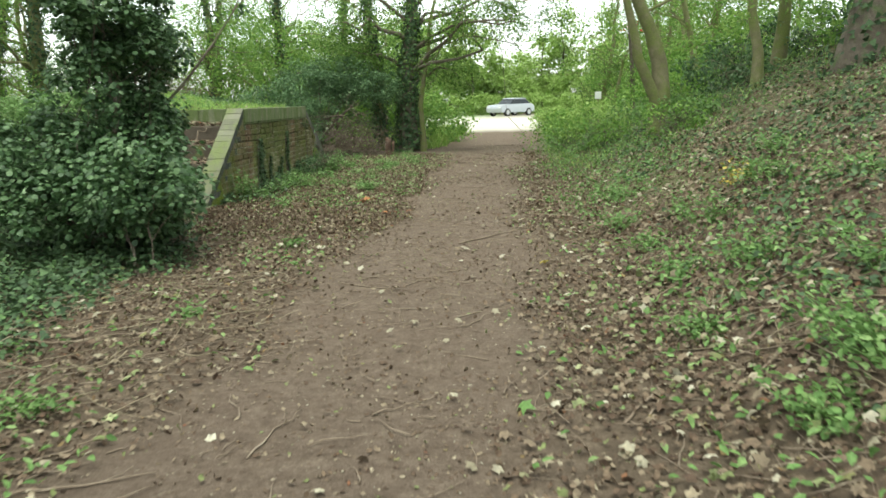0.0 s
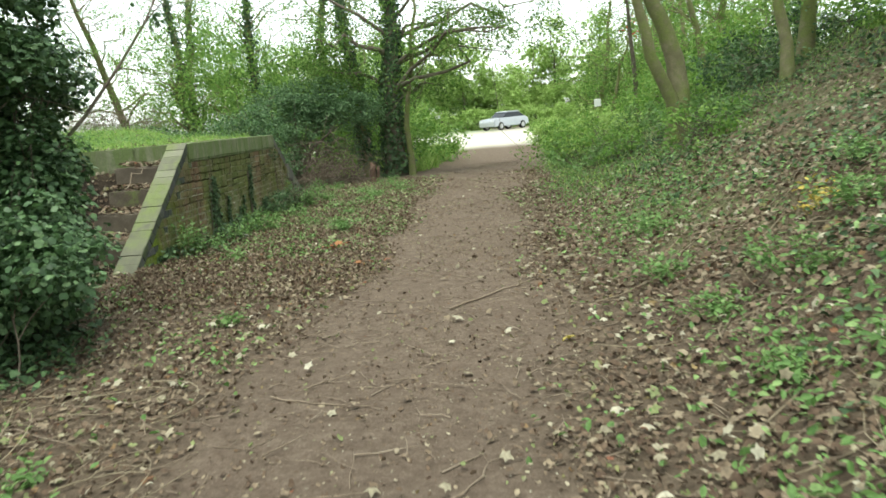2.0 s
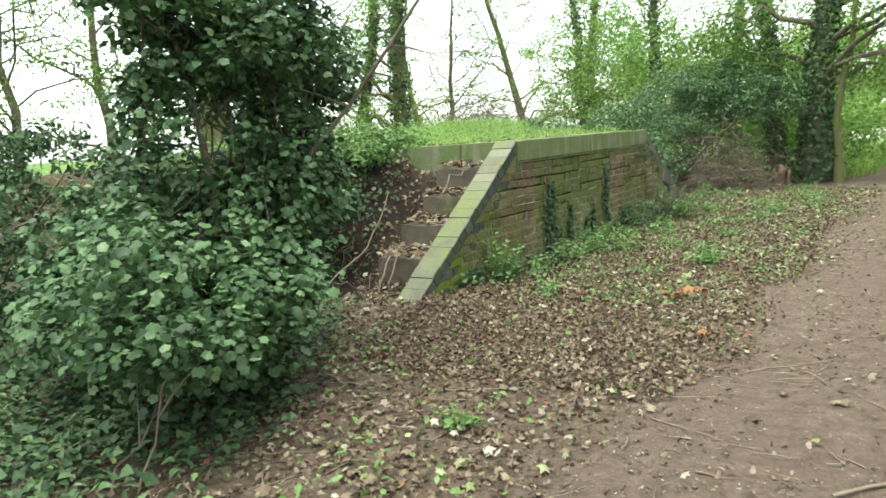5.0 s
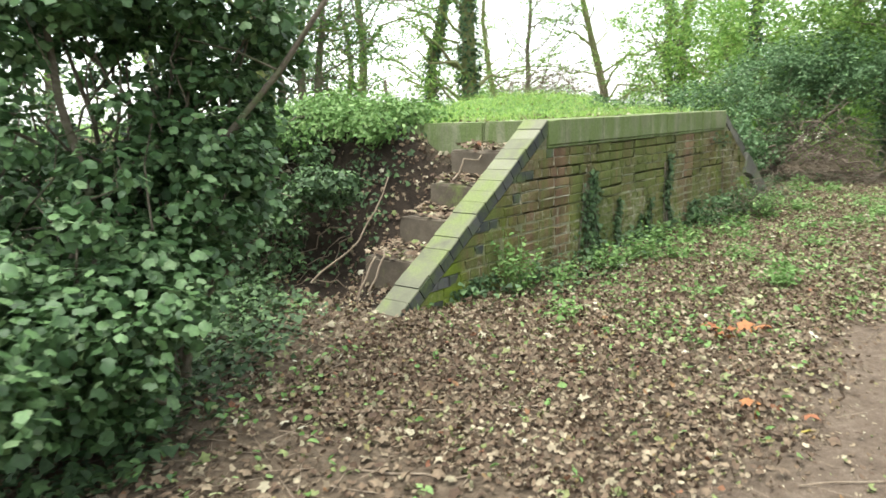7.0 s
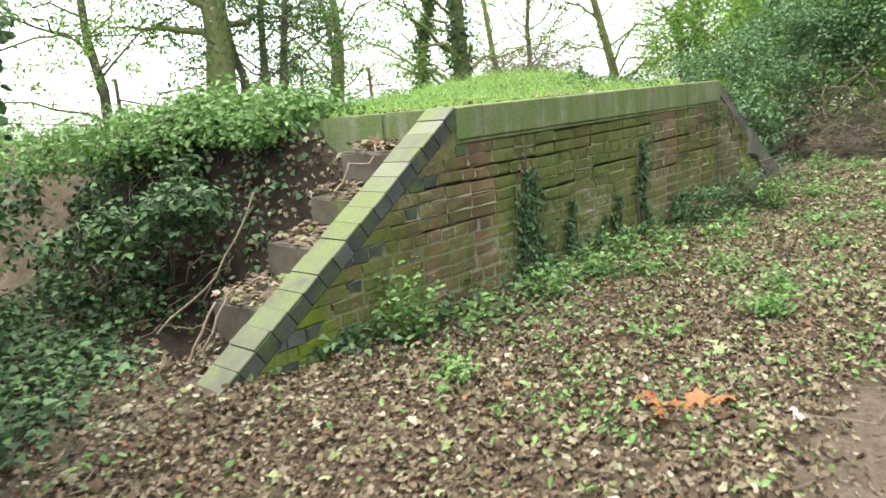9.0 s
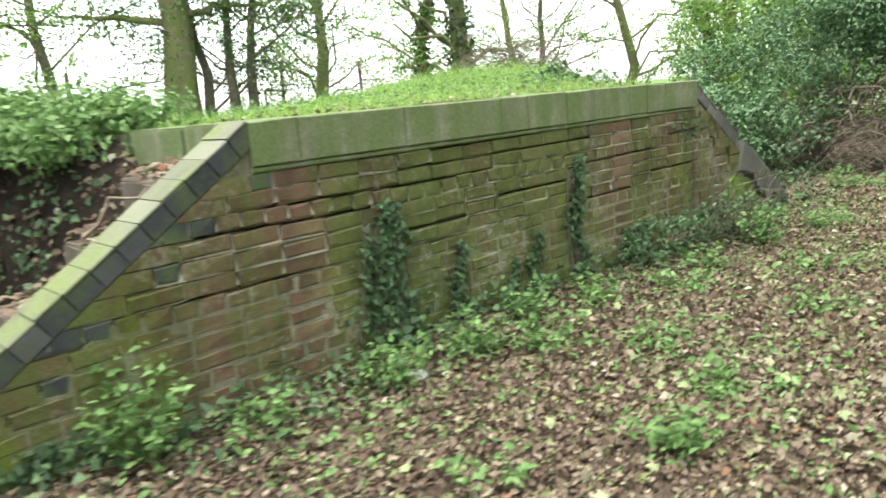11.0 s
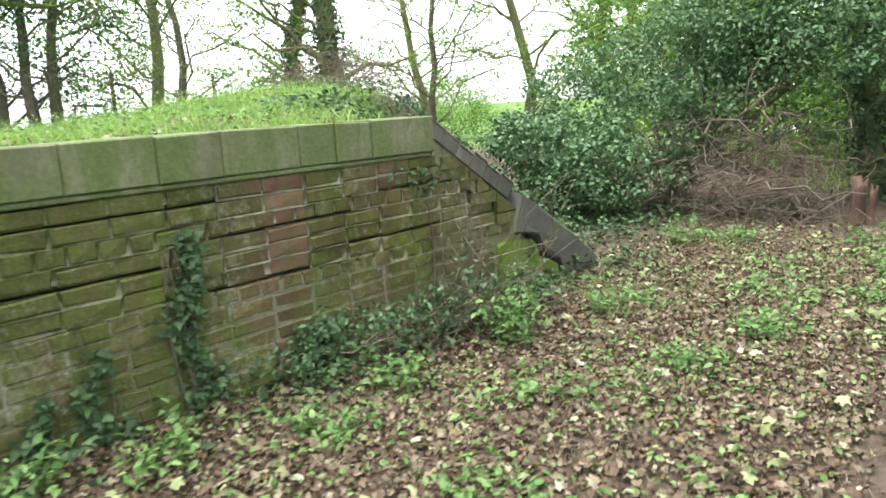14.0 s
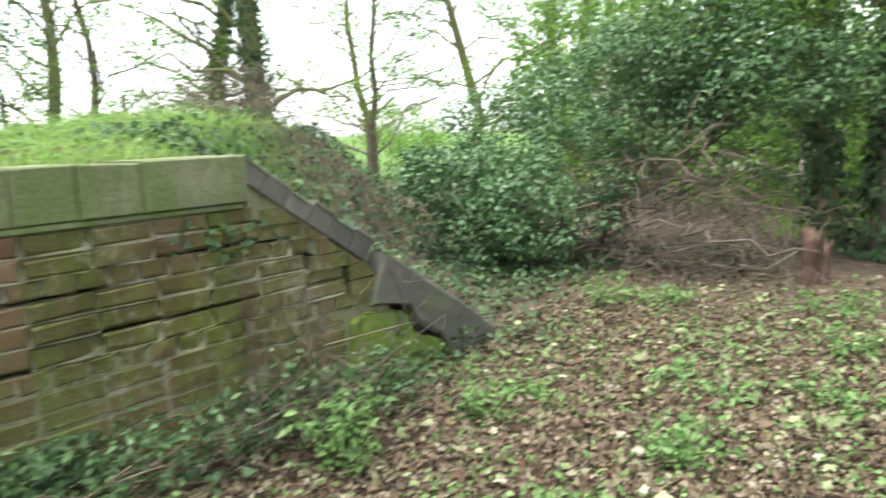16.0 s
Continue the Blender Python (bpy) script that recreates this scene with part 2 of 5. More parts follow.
def height(x, y):
    x, y = np.asarray(x, float), np.asarray(y, float)
    s = (x - OX) * UX + (y - OY) * UY
    d = (x - OX) * UY - (y - OY) * UX
    z = 0.02 * wob(x, y, 1.9, 0.3) + 0.008 * wob(x, y, 7, 1.1)
    # bank beyond the path's right edge
    r = x - path_right(y) - 0.3 + 0.1 * np.sin(y * 1.3)
    bank = 0.42 * (np.sqrt(r * r + 0.09) + r) / 2 * (1 - 0.85 * step_(14, 26, y))
    z = z + np.minimum(bank, 2.6 + 0.2 * wob(x, y, 0.5, 2)) + step_(0.1, 1.0, r) * 0.07 * wob(x, y, 2.6, 0.7) * (1 - step_(30, 50, y))
    # litter heaped towards the wall and along the left edge
    z = z + 0.05 * step_(-0.9, 0.0, d) * step_(0.9, 0, d) * step_(-0.5, 1, s) * step_(8, 7, s)
    z = z + 0.25 * step_(-3.2, -6.0, x) * step_(9, 6, y)
    z = z + 0.085 * np.exp(-((s + 0.02) / 0.4) ** 2 - (d / 0.5) ** 2)
    # platform body
    body = step_(-0.05, -0.22, d)
    near = np.clip(RAMP * (s - 0.25) - 0.02, 0, 1.2)
    near = near - 0.3 * step_(-0.7, -0.95, d) * step_(0.2, 0.5, s) * step_(1.75, 1.4, s)
    bank_l = step_(-0.95, -1.5, d)
    left = near * (1 - bank_l) + bank_l * (1.2 * step_(0.5, 1.65, s + 0.18 * np.sin(x * 2.1) + 0.35 * step_(-1.5, -3.2, d)) + 0.1 * wob(x, y, 2.2, 0.5) * step_(-0.3, 0.5, s))
    back = 0.5 * step_(0.3, 1.5, -d) + 3.6 * step_(1.4, 4.5, -d)
    right = np.clip(1.2 - 0.68 * np.maximum(s - S2 - back, 0), 0, 2)
    top = np.minimum(np.where(s < 3.5, left, 9), np.where(s > 3.5, right, 9))
    mound = 0.36 * np.exp(-(((x + 6.4) / 2.2) ** 2 + ((y - 16.0) / 1.8) ** 2)) + 0.05 * np.exp(-(((x + 4.2) / 1.2) ** 2 + ((y - 13.8) / 1.6) ** 2))
    top = top + (mound + 0.03 * wob(x, y, 3.1, 0.9)) * step_(-0.25, -1.0, d) * step_(1.0, 2.4, s)
    fall = step_(-9.5, -15, x)
    return z * (1 - step_(40, 60, np.hypot(x, y - 10))) + body * top * (1 - fall)


def axis(lo, hi, fine):
    far = np.array([0.25, 0.6, 1.1, 1.8, 2.8, 4.2, 6.5, 10, 16, 26, 45, 80, 150, 300, 700, 1800])
    return np.concatenate([lo - far[::-1], np.arange(lo, hi + fine / 2, fine), hi + far])


def mesh_of(name, verts, faces):
    """A mesh from arrays: faces is a list of index arrays, each with one number of corners."""
    me = bpy.data.meshes.new(name)
    verts = np.asarray(verts, np.float32)
    me.vertices.add(len(verts))
    me.vertices.foreach_set("co", verts.ravel())
    faces = [np.asarray(f, np.int32) for f in faces if len(f)]
    loops = np.concatenate([f.ravel() for f in faces])
    sizes = np.concatenate([np.full(len(f), f.shape[1], np.int32) for f in faces])
    me.loops.add(len(loops))
    me.loops.foreach_set("vertex_index", loops)
    me.polygons.add(len(sizes))
    me.polygons.foreach_set("loop_start", np.concatenate([[0], np.cumsum(sizes)[:-1]]).astype(np.int32))
    me.update(calc_edges=True)
    return me


def shown(name, me, material, parent=None, smooth=False, label="", category="", kind="", group=""):
    me.materials.append(material)
    if smooth:
        me.polygons.foreach_set("use_smooth", np.ones(len(me.polygons), bool))
    ob = new(name, me)
    ob.parent = parent
    return tagged(ob, label, category, group, kind)


def part(name, bm, material, parent, label=""):
    me = bpy.data.meshes.new(name)
    bm.to_mesh(me)
    bm.free()
    return shown(name, me, material, parent, label=label)


def thing(name, label, category, at=(0, 0, 0), group="", kind=""):
    ob = new(name)
    ob.location = at
    ob.empty_display_size = 0.2
    return tagged(ob, label, category, group, kind)


# ---- leaves and branches as arrays ----
OVAL = (np.array([[0, 0, 0], [0.33, 0.27, 0.07], [0.72, 0.2, 0.05], [1, 0, -0.06], [0.72, -0.2, 0.05], [0.33, -0.27, 0.07]]), [[0, 3, 2, 1], [0, 5, 4, 3]])
ROUND = (np.array([[0, 0, 0], [0.1, 0.36, -0.03], [0.42, 0.3, 0.07], [0.62, 0.46, -0.04], [1, 0.04, -0.1], [0.66, -0.44, -0.04], [0.4, -0.3, 0.07], [0.1, -0.36, -0.03]]), [[0, 2, 1], [0, 4, 2], [2, 4, 3], [0, 6, 4], [6, 5, 4], [0, 7, 6]])
IVYLEAF = (np.array([[0, 0, 0], [0.06, 0.4, -0.05], [0.48, 0.24, 0.06], [1, 0, -0.06], [0.48, -0.24, 0.06], [0.06, -0.4, -0.05]]), [[0, 3, 2, 1], [0, 5, 4, 3]])
SLIM = (np.array([[0, 0, 0], [0.45, 0.2, 0.05], [1, 0, -0.05], [0.45, -0.2, 0.05]]), [[0, 2, 1], [0, 3, 2]])
LOBED = (np.array([[0.42, 0, 0.06], [0, 0, 0], [0.02, 0.3, -0.03], [0.3, 0.26, 0.03], [0.5, 0.52, -0.05], [0.62, 0.2, 0.03], [1.0, 0, -0.08], [0.62, -0.2, 0.03], [0.5, -0.52, -0.05], [0.3, -0.26, 0.03], [0.02, -0.3, -0.03]]),
         [[0, i, i + 1] for i in range(1, 10)] + [[0, 10, 1]])
CURLED = (np.array([[0, 0, 0.05], [0.2, 0.3, 0.12], [0.5, 0.24, 0.0], [0.8, 0.34, 0.14], [1, 0.05, 0.2], [0.75, -0.2, 0.02], [0.45, -0.38, 0.16], [0.15, -0.2, 0.08]]), [[0, 2, 1], [0, 5, 2], [2, 4, 3], [2, 5, 4], [0, 7, 6], [0, 6, 5]])
BLADE = (np.array([[0, 0.035, 0], [0, -0.035, 0], [0.55, -0.025, 0.05], [0.55, 0.025, 0.05], [1, 0, 0.25]]), [[0, 1, 2], [0, 2, 3], [3, 2, 4]])


def unit(v):
    return v / np.maximum(np.linalg.norm(v, axis=-1, keepdims=True), 1e-9)


def leaf_arrays(shape, P, N, size, along=None):
    """Leaves at P with the blade's normal N, turned at random or along a direction."""
    tmpl, faces = shape
    n = len(P)
    N = unit(N)
    a = rng.normal(size=(n, 3)) if along is None else along
    X = unit(a - (a * N).sum(1, keepdims=True) * N)
    Y = np.cross(N, X)
    curl = rng.uniform(0.3, 2.2, (n, 1, 1))
    t = tmpl[None] * np.concatenate([np.ones((n, 1, 2)), curl], 2)
    t = t * np.asarray(size).reshape(-1, 1, 1)
    V = P[:, None] + t[..., :1] * X[:, None] + t[..., 1:2] * Y[:, None] + t[..., 2:] * N[:, None]
    k = len(tmpl)
    F = (np.asarray(faces)[None] + (np.arange(n) * k)[:, None, None]).reshape(-1, len(faces[0]))
    return V.reshape(-1, 3), F


def joined(pieces):
    vs, fs, o = [], [], 0
    for v, f in pieces:
        vs.append(v)
        fs += [g + o for g in (f if isinstance(f, list) else [f])]
        o += len(v)
    return np.concatenate(vs), fs


def leaf_mesh(name, shape, P, N, size, material, parent=None, along=None, **tags):
    v, f = leaf_arrays(shape, np.asarray(P, float), np.asarray(N, float), size, along)
    return shown(name, mesh_of(name, v, [f]), material, parent, **tags)


def tube(points, radii, sides=7):
    p = np.asarray(points, float)
    r = np.broadcast_to(np.asarray(radii, float), (len(p),))
    t = unit(np.gradient(p, axis=0))
    ref = np.where(np.abs(t[:, 2:3]) > 0.9, [[1.0, 0, 0]], [[0, 0, 1.0]])
    a = unit(np.cross(t, ref))
    b = np.cross(t, a)
    ang = np.linspace(0, 2 * np.pi, sides, endpoint=False)
    v = p[:, None] + r[:, None, None] * (np.cos(ang)[None, :, None] * a[:, None] + np.sin(ang)[None, :, None] * b[:, None])
    i = np.arange(len(p) - 1)[:, None] * sides
    j = np.arange(sides)[None]
    q = np.stack([i + j, i + (j + 1) % sides, i + sides + (j + 1) % sides, i + sides + j], -1).reshape(-1, 4)
    v = v.reshape(-1, 3)
    tip = len(v)
    v = np.concatenate([v, p[-1:] + t[-1:] * r[-1]])
    end = (len(p) - 1) * sides
    cap = np.stack([end + j[0], end + (j[0] + 1) % sides, np.full(sides, tip)], -1)
    return v, [q, cap]


def bent(a, b, n=6, sag=0.0, jit=0.05):
    """A crooked line from a to b."""
    a, b = np.asarray(a, float), np.asarray(b, float)
    k = np.linspace(0, 1, n)[:, None]
    p = a + (b - a) * k
    L = np.linalg.norm(b - a)
    p[1:-1] += rng.normal(0, jit * L, (n - 2, 3))
    p[:, 2] += sag * L * (4 * k[:, 0] * (1 - k[:, 0]))
    return p


def clumps(centres, radius, each, squash=0.7, up=0.5, size=(0.05, 0.09)):
    """Leaf places round clump centres: denser outside, facing out and up."""
    c = np.repeat(np.asarray(centres, float), each, axis=0)
    rad = np.repeat(np.broadcast_to(np.asarray(radius, float), (len(centres),)), each)
    q = unit(rng.normal(size=c.shape)) * (rng.uniform(0.15, 1, (len(c), 1)) ** 0.5)
    P = c + q * rad[:, None] * np.array([1, 1, squash])
    N = q + rng.normal(0, 0.45, c.shape) + np.array([0, 0, up])
    return P, N, rng.uniform(*size, len(c))


# ---- setting: ground ----
gx, gy = axis(-9.5, 6.5, 0.1), axis(-2.5, 24, 0.1)
X, Y = np.meshgrid(gx, gy, indexing="ij")
Z = height(X, Y)
nx, ny = X.shape
idx = np.arange(nx * ny).reshape(nx, ny)
quads = np.stack([idx[:-1, :-1], idx[1:, :-1], idx[1:, 1:], idx[:-1, 1:]], -1).reshape(-1, 4)
ground_mesh = mesh_of("ground", np.stack([X, Y, Z], -1).reshape(-1, 3), [quads])


def path_amount(x, y):
    soft = 0.55 + 0.25 * wob(x, y, 3, 0.2)
    return step_(0, 1, (x - path_left(y)) / soft) * step_(0, 1, (path_right(y) - x) / soft)


def green_amount(x, y):
    s = (x - OX) * UX + (y - OY) * UY
    d = (x - OX) * UY - (y - OY) * UX
    plat = step_(-0.2, -0.5, d) * step_(1.6, 2.2, s) * step_(7.6, 6.3, s + 0.3 * d)
    bank = step_(0.2, 1.2, x - path_right(y)) * step_(5, 11, y) * (1 - 0.7 * step_(1.2, 2.0, x - path_right(y)) * step_(19, 13, y))
    far = step_(23, 30, np.hypot(x, y - 6))
    return np.clip(plat + bank * 0.8 + far, 0, 1)


zone = ground_mesh.attributes.new("zone", "FLOAT_COLOR", "POINT")
# pale gravel of the clearing, with its strong sunlight put into the colour
sunlit_gravel = step_(31, 35, Y) * step_(-9, -5, X) * step_(26, 20, X) * step_(66, 63, Y)
SS, DD = (X - OX) * UX + (Y - OY) * UY, (X - OX) * UY - (Y - OY) * UX
shaded_humus = step_(-0.15, 0.25, SS) * step_(1.95, 1.6, SS) * step_(-0.2, -0.4, DD) * step_(-4.5, -3.0, DD)   # bare wet humus in the dug-out bank by the steps, overhang's shade painted in
zc = np.stack([path_amount(X, Y) * (Z < 0.3), green_amount(X, Y), sunlit_gravel, 1 - shaded_humus], -1)
zone.data.foreach_set("color", zc.astype(np.float32).ravel())


def ground_material():
    m, n, l, b = node_mat("earth_path_and_litter")
    pos = n.new("ShaderNodeNewGeometry").outputs["Position"]
    att = n.new("ShaderNodeAttribute")
    att.attribute_name = "zone"
    sep = n.new("ShaderNodeSeparateColor")
    l.new(att.outputs["Color"], sep.inputs[0])
    big, mid, fine = noise_of(n, l, 0.9, 5, 0.6, pos), noise_of(n, l, 9, 6, 0.7, pos), mixed(n, l, 0.5, noise_of(n, l, 34, 6, 0.85, pos), noise_of(n, l, 110, 5, 0.85, pos))
    dirt = ramp_of(n, [(0.37, (0.045, 0.033, 0.024)), (0.45, (0.09, 0.067, 0.048)), (0.53, (0.138, 0.106, 0.078)), (0.6, (0.195, 0.155, 0.115)), (0.68, (0.38, 0.33, 0.26))])
    l.new(mixed(n, l, 0.72, mid, fine), dirt.inputs[0])
    dirt2 = mixed(n, l, spread(n, l, big, 0.35, 0.7), dirt.outputs[0], (0.1, 0.073, 0.053), "MIX")
    dirt3 = mixed(n, l, 0.3, dirt.outputs[0], dirt2)
    mould = ramp_of(n, [(0.38, (0.045, 0.034, 0.024)), (0.5, (0.1, 0.076, 0.052)), (0.6, (0.16, 0.125, 0.088)), (0.7, (0.26, 0.21, 0.15))])
    l.new(mixed(n, l, 0.5, mid, fine), mould.inputs[0])
    sward = ramp_of(n, [(0.3, (0.05, 0.09, 0.02)), (0.7, (0.12, 0.2, 0.045))])
    l.new(mixed(n, l, 0.5, mid, fine), sward.inputs[0])
    c = mixed(n, l, sep.outputs[1], mould.outputs[0], sward.outputs[0])
    c = mixed(n, l, sep.outputs[0], c, dirt3)
    # near-black tone: damp soil plus the shade beneath the overhanging plants
    shaded_soil = ramp_of(n, [(0.35, (0.012, 0.009, 0.007)), (0.55, (0.032, 0.024, 0.017)), (0.7, (0.075, 0.058, 0.042))])
    l.new(mixed(n, l, 0.5, mid, fine), shaded_soil.inputs[0])
    c = mixed(n, l, att.outputs["Alpha"], shaded_soil.outputs[0], c)
    sunlit_stones = ramp_of(n, [(0.35, (0.36, 0.34, 0.28)), (0.7, (0.62, 0.6, 0.52))])
    l.new(mixed(n, l, 0.5, mid, fine), sunlit_stones.inputs[0])
    c = mixed(n, l, sep.outputs[2], c, sunlit_stones.outputs[0])
    l.new(c, b.inputs["Base Color"])
    b.inputs["Roughness"].default_value, b.inputs["Specular IOR Level"].default_value = 0.95, 0.15
    bumped(n, l, b, mixed(n, l, 0.6, mid, fine), 1.0, 0.03)
    return m


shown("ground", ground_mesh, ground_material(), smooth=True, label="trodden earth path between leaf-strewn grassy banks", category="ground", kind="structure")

# ---- setting: old platform wall ----
wall = thing("wall_platform", "old mossy red brick railway platform wall with sloping ends", "wall", kind="structure")
TH = 0.34


def wall_matrix():
    return Matrix(((UY, UX, 0, OX), (-UX, UY, 0, OY), (0, 0, 1, 0), (0, 0, 0, 1)))   # columns: out from the wall, along it, up


wall.matrix_world = wall_matrix()


def prism(poly, x0, x1, bevel=0.0):
    """A solid from a polygon in the wall's plane (along, up), between two depths."""
    bm = bmesh.new()
    a = [bm.verts.new((x1, p, q)) for p, q in poly]
    b = [bm.verts.new((x0, p, q)) for p, q in poly]
    bm.faces.new(a)
    bm.faces.new(b[::-1])
    for i in range(len(poly)):
        j = (i + 1) % len(poly)
        bm.faces.new((a[j], a[i], b[i], b[j]))
    bmesh.ops.recalc_face_normals(bm, faces=bm.faces)
    if bevel:
        bmesh.ops.bevel(bm, geom=[e for e in bm.edges if abs(e.verts[0].co.x - x1) < 1e-6 and abs(e.verts[1].co.x - x1) < 1e-6], offset=bevel, segments=1, affect="EDGES")
    return bm


COP_B = TOP - 0.2
CAP_T = 0.098
drop = CAP_T / math.cos(math.atan(RAMP))
part("core", prism([(0.3, -0.3), (6.7, -0.3), (6.7, 0.08), (6.2, 0.55), (1.05, 0.55), (0.3, 0.02)], -0.2, -0.002), M_MORTAR, wall, "crumbling lime mortar")
part("upper_core", prism([(1.05, 0.53), (6.15, 0.53), (5.6, COP_B), (S1, COP_B)], -0.21, -0.06), M_MORTAR, wall)


def clip(poly, inside):
    """Keep the part of a polygon on which inside(p) >= 0 (linear)."""
    out = []
    for i in range(len(poly)):
        p, q = poly[i], poly[(i + 1) % len(poly)]
        a, b = inside(p), inside(q)
        if a >= 0:
            out.append(p)
        if (a >= 0) != (b >= 0):
            k = a / (a - b)
            out.append((p[0] + (q[0] - p[0]) * k, p[1] + (q[1] - p[1]) * k))
    return out


# ---- plants: builders ----


def on_ground(x, y, up=0.0):
    return np.array([x, y, float(height(x, y)) + up])


def slope_normal(x, y):
    e = 0.05
    hx = (height(x + e, y) - height(x - e, y)) / (2 * e)
    hy = (height(x, y + e) - height(x, y - e)) / (2 * e)
    return unit(np.stack([-hx, -hy, np.ones_like(hx)], -1))


def scatter(n, x0, x1, y0, y1, keep):
    """n places in a rectangle, thinned by keep(x, y) in 0..1."""
    x, y = rng.uniform(x0, x1, n), rng.uniform(y0, y1, n)
    k = rng.uniform(size=n) < keep(x, y)
    return x[k], y[k]


def ground_leaves(name, shape, n, box, keep, size, material, label, lift=(0.002, 0.03), tilt=0.35, parent=None, category="leaf litter"):
    x, y = scatter(n, *box, keep)
    P = np.stack([x, y, height(x, y) + rng.uniform(*lift, len(x))], -1)
    N = slope_normal(x, y) + rng.normal(0, tilt, P.shape)
    N[:, 2] = np.abs(N[:, 2])
    return leaf_mesh(name, shape, P, N, rng.uniform(*size, len(x)), material, parent, label=label, category=category, kind="stuff")


def tree(name, label, base, tall, r, lean=(0, 0), low_f=0.3, bark=None, leaf=None, crown_at=0.45, spread_r=2.0, n_clump=60, each=45, leaf_size=(0.07, 0.13), limbs=9, low=(), ivy=0.0, shape=SLIM, clump_r=(0.3, 0.7), flare=1.35, category="tree", course=None, fork=None):
    base = np.asarray(base, float)
    base = np.array([base[0], base[1], float(height(base[0], base[1])) - 0.12]) if len(base) == 2 else base
    t = thing(name, label, category, base)
    n = 10
    k = np.linspace(0, 1, n)
    line = np.stack([lean[0] * k ** 1.3, lean[1] * k ** 1.3, tall * k], -1)
    line[1:, :2] += np.cumsum(rng.normal(0, 0.012 * tall, (n - 1, 2)), 0)
    if course is not None:
        c = np.asarray(course, float) - base
        line = np.stack([np.interp(k, np.linspace(0, 1, len(c)), c[:, a]) for a in range(3)], -1)
    rad = r * (1 - 0.82 * k) * (1 + (flare - 1) * np.exp(-k * 14))
    pieces = [tube(line, rad, 10)]
    if fork is not None:
        pieces.append(tube(np.asarray(fork, float) - base, np.linspace(0.6 * r, 0.25 * r, len(fork)), 9))
    ends = []
    for i in range(limbs):
        f = crown_at + (1 - crown_at) * (i + rng.uniform(0, 0.9)) / limbs
        o = np.array([np.interp(f, k, line[:, a]) for a in range(3)])
        a = rng.uniform(0, 2 * np.pi)
        reach = spread_r * rng.uniform(0.6, 1.1) * (1.15 - 0.6 * f)
        e = o + np.array([math.cos(a) * reach, math.sin(a) * reach, reach * rng.uniform(0.15, 0.8)])
        b = bent(o, e, 6, 0.08, 0.05)
        r0 = r * (1 - 0.8 * f) * 0.3
        pieces.append(tube(b, np.linspace(r0, 0.012, 6), 6))
        ends += [b[3], b[4], b[5]]
        for _ in range(5):
            q = b[rng.integers(1, 6)]
            w = q + rng.normal(0, 0.3 * reach, 3) + np.array([0, 0, 0.1])
            pieces.append(tube(bent(q, w, 4, 0, 0.08), np.linspace(0.009, 0.003, 4), 4))
            ends.append(w)
    for o, e in low:
        b = bent(np.asarray(o) - base, np.asarray(e) - base, 7, 0.06, 0.04)
        pieces.append(tube(b, np.linspace(r * low_f, 0.01, 7), 6))
        ends += [b[3], b[4], b[5], b[6], b[6] + rng.normal(0, 0.3, 3)] * 4
        for q in (b[3], b[4], b[5]):
            w = q + rng.normal(0, 0.45, 3)
            pieces.append(tube(bent(q, w, 4, 0, 0.08), np.linspace(0.014, 0.005, 4), 4))
            ends.append(w)
    v, f = joined(pieces)
    shown("trunk", mesh_of("trunk", v, f), bark or M_BARK, t, True)
    ends = np.array(ends)
    like = np.exp(-ends[:, 2] / (0.5 * tall))
    c = ends[rng.choice(len(ends), n_clump, p=like / like.sum())] + rng.normal(0, 0.25, (n_clump, 3))
    P, N, s = clumps(c, rng.uniform(*clump_r, n_clump), each, 0.65, 0.5, leaf_size)
    leaf_mesh("crown", shape, P, N, s, leaf or M_TREE, t)
    if ivy:
        m = int(ivy * 2600)
        kk = rng.uniform(0, 0.75, m)
        o = np.stack([np.interp(kk, k, line[:, a]) for a in range(3)], -1)
        a = rng.uniform(0, 2 * np.pi, m)
        out = np.stack([np.cos(a), np.sin(a), np.zeros(m)], -1)
        rr = np.interp(kk, k, rad) + rng.uniform(0, 0.14, m) * (1 - kk) + 0.3 * rng.uniform(0, 1, m) ** 2 * np.clip(np.sin(kk * 31 + 2 * a) * np.sin(kk * 13 + 1), 0, 1)
        leaf_mesh("ivy", IVYLEAF, o + out * rr[:, None], out + rng.normal(0, 0.4, o.shape) + np.array([0, 0, 0.3]), rng.uniform(0.07, 0.12, m), M_IVY, t)
    return t


